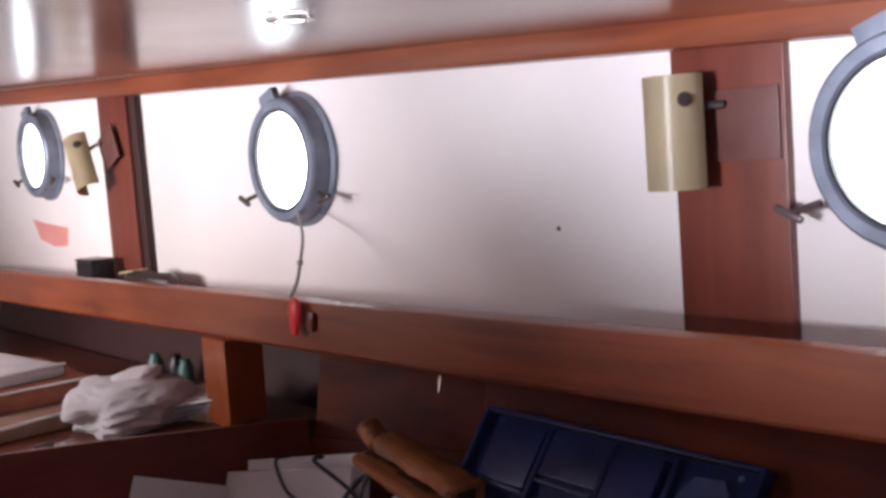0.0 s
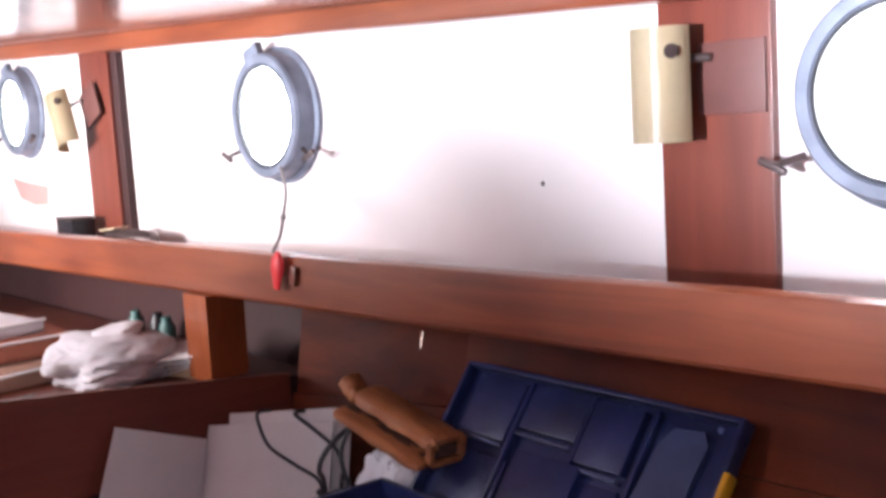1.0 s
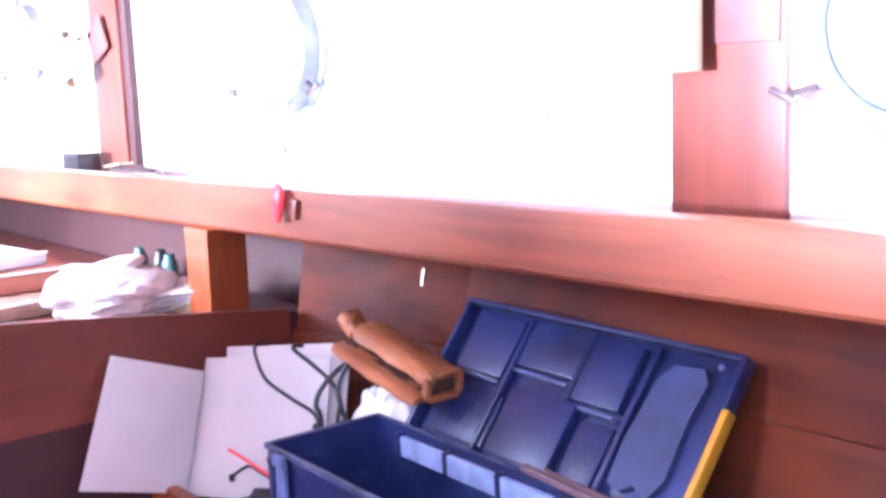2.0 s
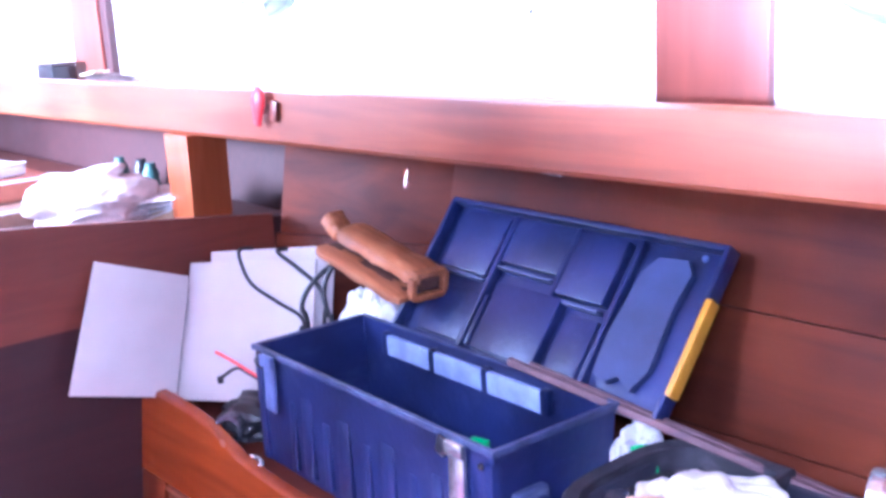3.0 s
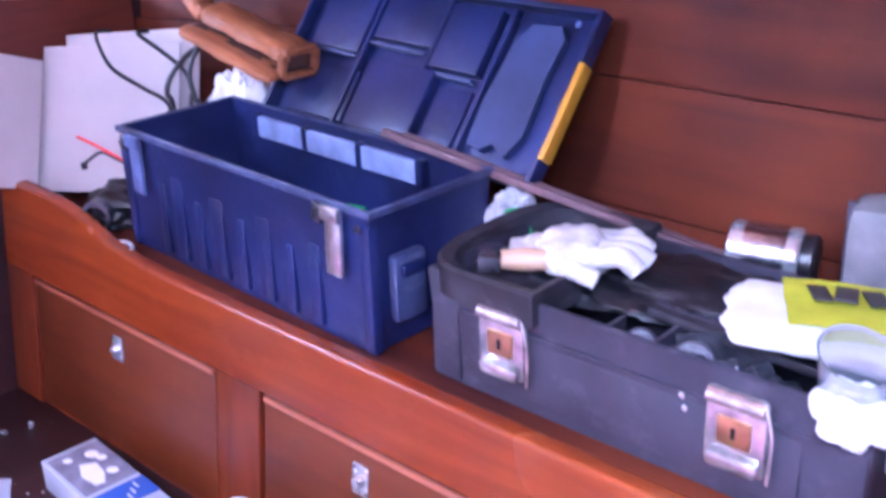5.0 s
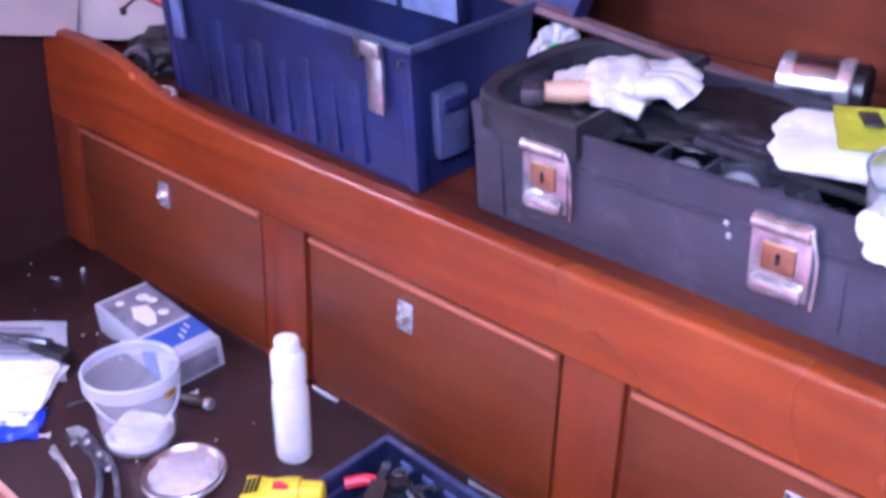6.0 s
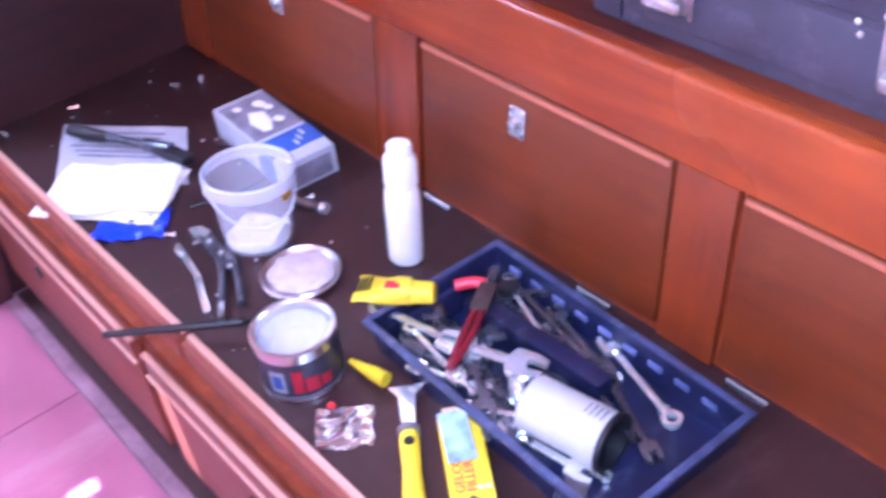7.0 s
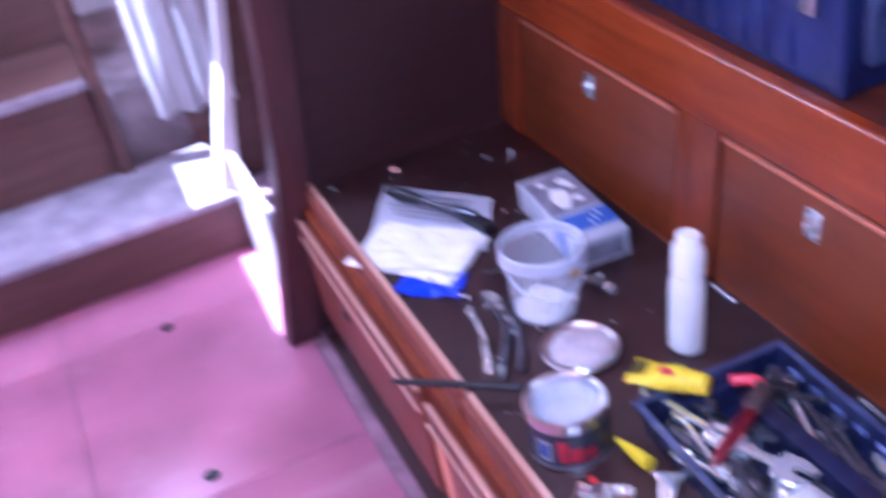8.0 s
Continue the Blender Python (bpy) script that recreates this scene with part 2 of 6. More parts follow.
M_WHITECLOTH = mat("white_cloth", (0.80, 0.78, 0.82), 0.85, vary=0.06, scale=10, bump=0.3, bscale=90)
M_CLOTH2 = mat("brown_blanket", (0.30, 0.17, 0.12), 0.9, vary=0.2, scale=14, bump=0.4, bscale=140)
M_TERRA = mat("terracotta_cloth", (0.34, 0.12, 0.075), 0.85, vary=0.2, scale=14, bump=0.3, bscale=140)
M_GLOVE = mat("dirty_white_cotton", (0.60, 0.57, 0.56), 0.9, vary=0.24, scale=26, bump=0.6, bscale=260)
M_PAPER = mat("white_paper", (0.82, 0.81, 0.82), 0.75, vary=0.05, scale=18, bump=0.15, bscale=60)
M_PAPER2 = mat("grey_white_paper", (0.45, 0.46, 0.54), 0.7, vary=0.08, scale=14)
M_BOARD = mat("white_board_paint", (0.55, 0.50, 0.50), 0.6, vary=0.06, scale=8, bump=0.1, bscale=30)
M_CARD = mat("yellowed_card", (0.62, 0.48, 0.30), 0.75, vary=0.12, scale=10)
M_CARTON = mat("white_carton", (0.46, 0.48, 0.56), 0.5, vary=0.05, scale=12)
M_GREYPRINT = mat("grey_print", (0.22, 0.21, 0.27), 0.5, vary=0.35, scale=30)
M_BLUEPRINT = mat("blue_print", (0.05, 0.12, 0.45), 0.45, vary=0.12)
M_BRIGHTBLUE = mat("bright_blue_film", (0.03, 0.06, 0.72), 0.3, vary=0.15)
M_SKYPRINT = mat("pale_blue_print", (0.30, 0.45, 0.75), 0.5, vary=0.5, scale=35)
M_NAVYDARK = mat("dark_wrapper_print", (0.030, 0.030, 0.050), 0.42, vary=0.3, scale=20)
M_SMEAR = mat("pale_filler_smear", (0.50, 0.44, 0.47), 0.7, vary=0.16, scale=30, bump=0.5, bscale=90)
M_WHITEPLASTIC = mat("white_plastic", (0.84, 0.84, 0.84), 0.32, vary=0.03)
M_BLOCKER = mat("opaque_white_pane", (0.8, 0.82, 0.85), 0.6, vary=0.03)
M_GLASS = mat("port_glass", (0.95, 0.97, 1.0), 0.03, vary=0.0, trans=1.0)
M_CLEAR = mat("clear_plastic", (0.85, 0.88, 0.95), 0.12, vary=0.05, trans=0.85)
M_POTRIM = mat("milky_polythene", (0.80, 0.82, 0.95), 0.25, vary=0.06, alpha=0.42)
M_POT = mat("translucent_polythene", (0.84, 0.86, 0.97), 0.2, vary=0.04, alpha=0.19)
M_SKYPANE = bpy.data.materials.new("bright_sky")
M_SKYPANE.use_nodes = True
_e = M_SKYPANE.node_tree.nodes["Principled BSDF"]
_e.inputs["Base Color"].default_value = (0.9, 0.92, 0.95, 1)
_e.inputs["Emission Color"].default_value, _e.inputs["Emission Strength"].default_value = (0.95, 1.0, 0.97, 1), 7.0


# ---- mesh helpers ----
def bm_box(sx, sy, sz, bevel=0.0, m=None, bm=None):
    """A box centred on the origin, moved by m, with rounded edges."""
    out = bm or bmesh.new()
    tmp = bmesh.new()
    bmesh.ops.create_cube(tmp, size=1.0, matrix=Matrix.Diagonal((sx, sy, sz, 1)))
    if bevel:
        bmesh.ops.bevel(tmp, geom=tmp.edges[:], offset=bevel, segments=2, affect="EDGES", profile=0.6)
    tmp.normal_update()
    for f in tmp.faces:
        if max(abs(c) for c in f.normal) > 0.999:
            f.material_index = 1
    join(out, tmp, m)
    return out


def join(out, tmp, m=None):
    if m is not None:
        bmesh.ops.transform(tmp, matrix=m, verts=tmp.verts)
    me = bpy.data.meshes.new("tmp")
    tmp.to_mesh(me)
    tmp.free()
    out.from_mesh(me)
    bpy.data.meshes.remove(me)
    return out


def bm_block(p0, p1, bevel=0.0, bm=None):
    """A box from corner p0 to corner p1."""
    c = [(a + b) / 2 for a, b in zip(p0, p1)]
    s = [abs(b - a) for a, b in zip(p0, p1)]
    return bm_box(*s, bevel, Matrix.Translation(c), bm)


def bm_bar(a, b, w, h, bevel=0.0, bm=None, up=(0, 0, 1)):
    """A bar from a to b, w wide and h high."""
    a, b = Vector(a), Vector(b)
    x = (b - a).normalized()
    y = Vector(up).cross(x).normalized()
    z = x.cross(y)
    m = Matrix((x, y, z)).transposed().to_4x4()
    m.translation = (a + b) / 2
    return bm_box((b - a).length, w, h, bevel, m, bm)


def bm_prism(poly, depth, axis="y", at=0.0, bm=None):
    """A polygon, extruded by depth along an axis from at."""
    out = bm or bmesh.new()
    put = {"y": lambda u, v, d: (u, d, v), "x": lambda u, v, d: (d, u, v), "z": lambda u, v, d: (u, v, d)}[axis]
    lo = [out.verts.new(put(u, v, at)) for u, v in poly]
    hi = [out.verts.new(put(u, v, at + depth)) for u, v in poly]
    n = len(poly)
    fs = [out.faces.new(lo), out.faces.new(hi[::-1])]
    for i in range(n):
        fs.append(out.faces.new((lo[i], hi[i], hi[(i + 1) % n], lo[(i + 1) % n])))
    bmesh.ops.recalc_face_normals(out, faces=fs)
    return out


def bm_lathe(profile, seg=32, m=None, bm=None, sx=1.0, sy=1.0):
    """A turned shape from (radius, height) pairs."""
    out, tmp = bm or bmesh.new(), bmesh.new()
    rings = []
    for r, z in profile:
        if r < 1e-6:
            rings.append([tmp.verts.new((0, 0, z))])
        else:
            rings.append([tmp.verts.new((r * sx * math.cos(2 * math.pi * i / seg), r * sy * math.sin(2 * math.pi * i / seg), z)) for i in range(seg)])
    for a, b in zip(rings, rings[1:]):
        for i in range(seg):
            j = (i + 1) % seg
            if len(a) == 1 and len(b) > 1:
                tmp.faces.new((a[0], b[i], b[j]))
            elif len(b) == 1 and len(a) > 1:
                tmp.faces.new((a[i], a[j], b[0]))
            elif len(a) > 1:
                tmp.faces.new((a[i], a[j], b[j], b[i]))
    bmesh.ops.recalc_face_normals(tmp, faces=tmp.faces[:])
    return join(out, tmp, m)


def bm_tube(points, r, seg=8, bm=None, taper=1.0):
    """A round cord through points, smoothed."""
    out = bm or bmesh.new()
    pts = [Vector(p) for p in points]
    fine = []
    for i in range(len(pts) - 1):
        p0, p1, p2, p3 = pts[max(i - 1, 0)], pts[i], pts[i + 1], pts[min(i + 2, len(pts) - 1)]
        for k in range(6):
            t = k / 6
            fine.append(0.5 * (2 * p1 + (p2 - p0) * t + (2 * p0 - 5 * p1 + 4 * p2 - p3) * t * t + (3 * p1 - p0 - 3 * p2 + p3) * t ** 3))
    fine.append(pts[-1])
    rings = []
    for i, p in enumerate(fine):
        d = (fine[min(i + 1, len(fine) - 1)] - fine[max(i - 1, 0)]).normalized()
        u = d.orthogonal().normalized() if i == 0 else (u - d * u.dot(d)).normalized()
        v = d.cross(u)
        rr = r * (1 + (taper - 1) * i / (len(fine) - 1))
        rings.append([out.verts.new(p + rr * (u * math.cos(2 * math.pi * k / seg) + v * math.sin(2 * math.pi * k / seg))) for k in range(seg)])
    for a, b in zip(rings, rings[1:]):
        for k in range(seg):
            out.faces.new((a[k], a[(k + 1) % seg], b[(k + 1) % seg], b[k]))
    out.faces.new(rings[0][::-1])
    out.faces.new(rings[-1])
    return out


def mesh_ob(name, bm, material, smooth=True):
    me = bpy.data.meshes.new(name)
    bm.to_mesh(me)
    bm.free()
    me.materials.append(material)
    ob = new(name, me)
    if smooth:
        for p in me.polygons:
            p.use_smooth, p.material_index = p.material_index == 0, 0
        me.set_sharp_from_angle(angle=radians(35))
    return ob


def thing(name, m, label, category, group=""):
    ob = new(name)
    ob.matrix_world = m
    return tagged(ob, label, category, group)


def part(name, bm, material, parent, label="", local=True):
    """One mesh under a thing or a part; given in the parent's own axes, or in the world's with local=False."""
    ob = mesh_ob(name, bm, material)
    ob.parent = parent
    if not local:
        root = Matrix.Identity(4)
        p = parent
        while p is not None:
            root = p.matrix_basis @ root
            p = p.parent
        ob.matrix_basis = root.inverted()
    return tagged(ob, label) if label else ob


def structure(name, bm, material, label="", category=""):
    return tagged(mesh_ob(name, bm, material), label, category, kind="structure")


def hole(ob, bm):
    """Cut a solid out of a wall."""
    me = bpy.data.meshes.new("cutter")
    bm.to_mesh(me)
    bm.free()
    c = bpy.data.objects.new("cutter", me)
    scene.collection.objects.link(c)
    md = ob.modifiers.new("cut", "BOOLEAN")
    md.object, md.operation, md.solver = c, "DIFFERENCE", "EXACT"
    bpy.context.view_layer.update()
    ev = ob.evaluated_get(bpy.context.evaluated_depsgraph_get())
    nm = bpy.data.meshes.new_from_object(ev)
    ob.modifiers.clear()
    old = ob.data
    ob.data = nm
    bpy.data.meshes.remove(old)
    bpy.data.objects.remove(c)


# ---- the cabin: floor, deckhead, walls ----
SEAT_Z, SOLE_Z, REC = 0.40, 0.02, 0.12
SHELF_Z = 0.81
rng = random.Random(7)


def back_y(z):
    """The reclined face of the settee's back at height z."""
    return REC * (z - SEAT_Z)


def deck_z(x):
    return 2.0 - 0.055 * x


# sole
floor = structure("floor", bm_block((-3.0, -2.3, -0.08), (3.6, 1.0, SOLE_Z - 0.006)), M_SOLE_EDGE, "pink painted plywood cabin sole in panels, worn", "floor")
XS, YS = [-2.42, -1.73, -1.04, -0.35, 0.34, 1.03, 1.72, 2.41, 3.5], [-2.3, -1.65, -1.16, -0.590]
for i in range(len(XS) - 1):
    for j in range(3):
        part("sole_panel", bm_block((XS[i] + 0.0015, YS[j] + 0.0015, -0.02), (XS[i + 1] - 0.0015, YS[j + 1] - 0.0015, SOLE_Z), 0.0015), M_SOLE, floor)
part("edge_strip", bm_block((-0.05, -0.5885, -0.02), (3.5, -0.558, SOLE_Z + 0.001), 0.002), M_SOLE_EDGE, floor, "grey worn strip along the settee")
# Near-black strip in place of the shade that falls under the drawers.
part("sole_shade_strip", bm_block((-0.05, -0.5575, -0.02), (3.5, -0.515, SOLE_Z + 0.001), 0.002), M_BULK, floor, "dark strip painted in for the shade under the drawers")
for x, y in ((0.278, -0.923), (-0.33, -0.90)):
    part("finger_hole", bm_lathe([(0.0, 0.0005), (0.013, 0.0005), (0.016, 0.002), (0.018, 0.0)], 20, pose(x, y, SOLE_Z + 0.001)), M_BLACK, floor, "dark brass-lined finger hole")

# deckhead with its openings, and slots added to let sun patches through
deck = structure("ceiling", bm_prism([(-3.2, deck_z(-3.2)), (3.7, deck_z(3.7)), (3.7, deck_z(3.7) + 0.05), (-3.2, deck_z(-3.2) + 0.05)], -3.1, "y", 0.72), M_DECK, "glossy varnished wooden deckhead", "ceiling")
hole(deck, bm_block((-1.24, -1.52, 1.7), (-0.42, -1.18, 2.4)))
# Unseen slots placed to throw the sun patches on drawer and sole.
for hx, hy, wx, wy in ((0.480, -1.308, 0.052, 0.100), (0.2805, -1.533, 0.036, 0.072), (0.3505, -1.572, 0.036, 0.066), (0.3795, -1.475, 0.024, 0.042)):
    hole(deck, bm_block((hx - wx / 2, hy - wy / 2, 1.8), (hx + wx / 2, hy + wy / 2, 2.2)))
hole(deck, bm_block((1.75, -1.35, 1.7), (2.45, -0.75, 2.3)))
# Opaque pane above the unseen hatch, added to keep the sun out.
structure("sun_block_pane", bm_block((1.70, -1.4, deck_z(2.05) + 0.10), (2.50, -0.7, deck_z(2.05) + 0.115)), M_BLOCKER, "white pane added over the unseen hatch opening to block the sun", "hatch")
structure("wall_south", bm_block((-3.1, -2.38, 0), (3.6, -2.3, 2.3)), M_WHITE, "plain white cabin side", "wall")
structure("wall_east", bm_block((3.5, -2.3, 0), (3.6, 1.0, 2.3)), M_BULK, "plain wooden bulkhead", "wall")
structure("wall_west", bm_block((-3.1, -2.3, 0), (-3.0, 1.0, 2.3)), M_WHITE, "plain white bulkhead", "wall")

# cabin side: white panels between posts
side = structure("wall_north", bm_block((-3.0, 0.622, 1.3), (3.6, 0.66, 2.25)), M_BULK, "cabin side of white painted panels with round ports", "wall")
for x0, x1 in ((-3.0, -1.46), (-1.21, 0.878), (1.088, 3.5)):
    part("panel", bm_block((x0, 0.610, 1.36), (x1, 0.6215, 2.19), 0.002), M_WHITE, side)
structure("post_1", bm_block((0.876, 0.592, 1.40), (1.09, 0.621, 1.97), 0.004), M_POST, "wide brown wooden post between panels", "post")
structure("post_2", bm_block((-1.47, 0.575, 1.40), (-1.25, 0.621, 2.08), 0.006), M_POST, "varnished wooden post between panels", "post")
# Dark strip painted in for the shaded side of the post.
structure("post_2_shade_strip", bm_block((-1.25, 0.585, 1.40), (-1.205, 0.621, 2.08), 0.004), M_BULK, "dark strip standing in for the post's shaded side", "trim")
structure("cornice", bm_bar((-2.9, 0.585, 2.115), (3.5, 0.585, 1.81), 0.06, 0.062, 0.012), M_FASCIA, "varnished wooden cornice under the deckhead", "trim")
structure("cornice_bead", bm_bar((-2.9, 0.560, 2.150), (3.5, 0.560, 1.846), 0.07, 0.03, 0.008), M_DECK, "rounded bead above the cornice", "trim")

# shelf and its fascia, slightly bowed
bm = bmesh.new()
N = 26
prev = None
for i in range(N + 1):
    x = -3.0 + 6.5 * i / N
    y = 0.362 + 0.010 * ((x - 0.3) / 2.0) ** 2
    z = 1.371 + 0.0115 * (x + 3.0)
    ring = [bm.verts.new((x, y + dy, z + dz)) for dy, dz in ((0, -0.05), (0.006, -0.058), (0.034, -0.058), (0.034, 0.058), (0.010, 0.058), (0.002, 0.054), (0, 0.046))]
    if prev:
        for k in range(len(ring)):
            bm.faces.new((prev[k], prev[(k + 1) % len(ring)], ring[(k + 1) % len(ring)], ring[k]))
    else:
        bm.faces.new(ring)
    prev = ring
bm.faces.new(prev[::-1])
bmesh.ops.recalc_face_normals(bm, faces=bm.faces[:])
structure("shelf_fascia", bm, M_FASCIA, "long varnished mahogany fascia of the side shelf", "trim")
structure("side_shelf", bm_bar((-3.0, 0.51, 1.375), (3.5, 0.51, 1.445), 0.20, 0.02), M_WOOD, "varnished wooden side shelf", "shelf")

# hull lining of planks
lining = structure("hull_lining", bm_prism([(0.70, 1.45), (0.66, 1.2), (0.61, 0.95), (0.56, 0.7), (0.60, 0.7), (0.74, 1.45)], 6.5, "x", -3.0), M_BULK, "varnished wooden hull lining of wide planks, stained, darkened for the shelf's shade", "wall")
prof = [(0.497, 0.74), (0.535, 0.93), (0.577, 1.13), (0.632, 1.36)]
for (y0, z0), (y1, z1) in zip(prof, prof[1:]):
    d = Vector((0, y1 - y0, z1 - z0))
    for xa, ya, xb, yb in ((-0.06, -0.150, 0.36, -0.010), (0.36, -0.010, 3.5, 0.02)):
        ym, zm = (y0 + y1) / 2 - 0.006, (z0 + z1) / 2
        part("plank", bm_bar((xa, ym + ya, zm), (xb, ym + yb, zm), 0.014, d.length - 0.002, 0.001, up=d.normalized()), M_LINING, lining)
part("cover_strip", bm_bar((0.232, 0.522, 1.09), (0.252, 0.556, 1.285), 0.008, 0.012, 0.002, up=(1, 0, 0)), M_WOOD_Z, lining, "narrow pale cover strip")

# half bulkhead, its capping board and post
bulk = structure("bulkhead", bm_prism([(-0.59, SOLE_Z), (0.58, SOLE_Z), (0.58, 1.150), (-0.1, 1.235), (-0.455, 1.268), (-0.47, 0.86), (-0.51, 0.47)], -0.03, "x", -0.06), M_BULK, "dark varnished half bulkhead, dimmed further in its colour for weak light", "bulkhead")
part("upper_board", bm_prism([(-0.462, 1.03), (0.40, 1.025), (0.40, 1.180), (-0.1, 1.243), (-0.455, 1.279)], 0.012, "x", -0.06), M_CAP, bulk, "reddish varnished upper board")
structure("bulkhead_post", bm_prism([(-0.645, SOLE_Z), (-0.612, 0.20), (-0.583, 0.35), (-0.558, 0.50), (-0.536, 0.68), (-0.520, 0.86), (-0.508, 1.10), (-0.500, 1.36), (-0.425, 1.36), (-0.433, 1.10), (-0.445, 0.86), (-0.462, 0.68), (-0.485, 0.50), (-0.510, 0.35), (-0.540, 0.20), (-0.57, SOLE_Z)], 0.085, "x", -0.128), M_ENDPOST, "dark wooden post at the bulkhead's end", "post")
structure("support_block", bm_prism([(-0.412, 1.345), (-0.412, 1.132), (-0.328, 1.128), (-0.310, 1.134), (-0.302, 1.150), (-0.298, 1.345)], 0.105, "y", 0.338), M_WOOD_Z, "varnished wooden knee hanging under the fascia", "trim")

# ---- settee ----
seat = structure("settee_seat", bm_block((-0.06, -0.49, SEAT_Z - 0.025), (3.5, 0.03, SEAT_Z), 0.002), M_SEAT, "dark brown stained settee seat board", "seat")
structure("seat_fiddle", bm_bar((-0.05, -0.502, 0.394), (0.800, -0.502, 0.394), 0.026, 0.05, 0.007), M_DRAWER, "varnished fiddle along the seat edge, worn", "trim")
structure("seat_fiddle", bm_bar((0.812, -0.502, 0.394), (3.5, -0.502, 0.394), 0.026, 0.05, 0.007), M_DRAWER, "varnished fiddle along the seat edge, worn", "trim")
# Pale bead paints the highlight along the fiddle's top edge.
for xa, xb in ((-0.05, 0.80), (0.812, 3.5)):
    structure("fiddle_highlight", bm_bar((xa, -0.497, 0.4205), (xb, -0.497, 0.4205), 0.012, 0.006, 0.0025), M_EDGE, "pale bead painting the highlight on the worn seat fiddle", "trim")
front = structure("settee_front", bm_block((-0.045, -0.530, 0.088), (3.5, -0.490, 0.372)), M_BACK, "varnished settee front with drawers", "panel")
# Plinth given the near-black wood to darken its recess.
structure("settee_plinth", bm_block((-0.045, -0.514, SOLE_Z), (3.5, -0.490, 0.0875), 0.001), M_BULK, "plinth under the drawers, dark for the shade in its recess", "trim")


def drawer(x0, x1):
    d = thing("drawer", pose((x0 + x1) / 2, -0.531, 0.095), "varnished mahogany drawer with a pale-edged top", "drawer", "drawers under the settee")
    h = (x1 - x0) / 2
    part("drawer_front", bm_block((-h, -0.016, 0), (h, 0, 0.211), 0.004), M_DRAWER, d)
    part("top_rail", bm_block((-h, -0.019, 0.2115), (h, 0, 0.254), 0.004), M_DRAWER, d)
    # Pale worn beads also carry the glint on the drawer's edges.
    part("bead", bm_block((-h, -0.0235, 0.2080), (h, -0.0163, 0.2150), 0.002), M_EDGE, d, "thin pale bead, part wear and part painted highlight")
    part("bead", bm_block((-h, -0.0205, 0.2545), (h, -0.010, 0.2600), 0.002), M_EDGE, d, "thin pale bead, part wear and part painted highlight")
    part("finger_hole", bm_lathe([(0, 0.0), (0.012, 0.0), (0.014, 0.003), (0.015, 0)], 20, pose(-h * 0.25, -0.017, 0.15, 90)), M_BLACK, d, "dark round finger hole")


for x0, x1 in ((-0.03, 0.676), (0.716, 1.50), (1.54, 2.36)):
    drawer(x0, x1)

# settee back: frame, rail and locker doors
structure("settee_back", bm_prism([(back_y(0.40) + 0.004, 0.40), (back_y(0.80) + 0.004, 0.80), (back_y(0.80) + 0.02, 0.80), (back_y(0.40) + 0.02, 0.40)], 3.55, "x", -0.06), M_BACK, "reclined varnished settee back", "panel")
TILT = Matrix.Rotation(-math.atan(REC), 4, "X")


def back_pose(x, z):
    return Matrix.Translation((x, back_y(z), z)) @ TILT


def stile(x0, x1):
    structure("back_stile", bm_box(x1 - x0, 0.014, 0.285, 0.003, back_pose((x0 + x1) / 2, 0.545) @ Matrix.Translation((0, -0.001, 0))), M_BACK, "upright stile between locker doors", "trim")


def locker_door(x0, x1, z0, z1, latch_x):
    w, h = x1 - x0, z1 - z0
    d = thing("locker_door", back_pose((x0 + x1) / 2, z0), "reddish varnished locker door with a small chrome catch", "door", "locker doors in the settee back")
    part("door_panel", bm_box(w, 0.016, h, 0.004, Matrix.Translation((0, 0.004, h / 2))), M_DOOR, d)
    # Highlight along the door's top edge, put into a paler bead.
    part("top_bead", bm_box(w - 0.006, 0.008, 0.009, 0.003, Matrix.Translation((0, -0.006, h - 0.006))), M_BEAD, d, "bead coloured paler as a highlight")
    lx = latch_x - (x0 + x1) / 2
    c = part("catch", bm_box(0.033, 0.005, 0.05, 0.002, Matrix.Translation((lx, -0.0065, h - 0.058))), M_CHROME, d, "chrome push catch")
    part("knob", bm_lathe([(0, 0.012), (0.007, 0.011), (0.009, 0.006), (0.011, 0.003), (0.012, 0)], 20, pose(lx, -0.009, h - 0.058, 90)), M_CHROME, c)
    for sx, sz in ((-0.012, 0.019), (0.012, -0.019)):
        part("screw", bm_lathe([(0, 0.0015), (0.003, 0.001), (0.0035, 0)], 10, pose(lx + sx, -0.009, h - 0.058 + sz, 90)), M_STEEL, c)


locker_door(0.05, 0.648, 0.415, 0.684, 0.352)
locker_door(0.775, 1.292, 0.415, 0.684, 1.003)
locker_door(1.405, 1.925, 0.415, 0.684, 1.640)
locker_door(2.04, 2.56, 0.415, 0.684, 2.30)
for x0, x1 in ((-0.06, 0.045), (0.656, 0.767), (1.300, 1.397), (1.933, 2.032), (2.568, 3.4)):
    stile(x0, x1)
# the rail, sweeping up to the bulkhead
top = [(-0.05, 0.872), (0.06, 0.872), (0.15, 0.868), (0.22, 0.860), (0.28, 0.845), (0.335, 0.828), (0.40, 0.819), (0.50, 0.813), (0.8, 0.810), (1.6, 0.808), (3.5, 0.808)]
bm = bmesh.new()
prev = None
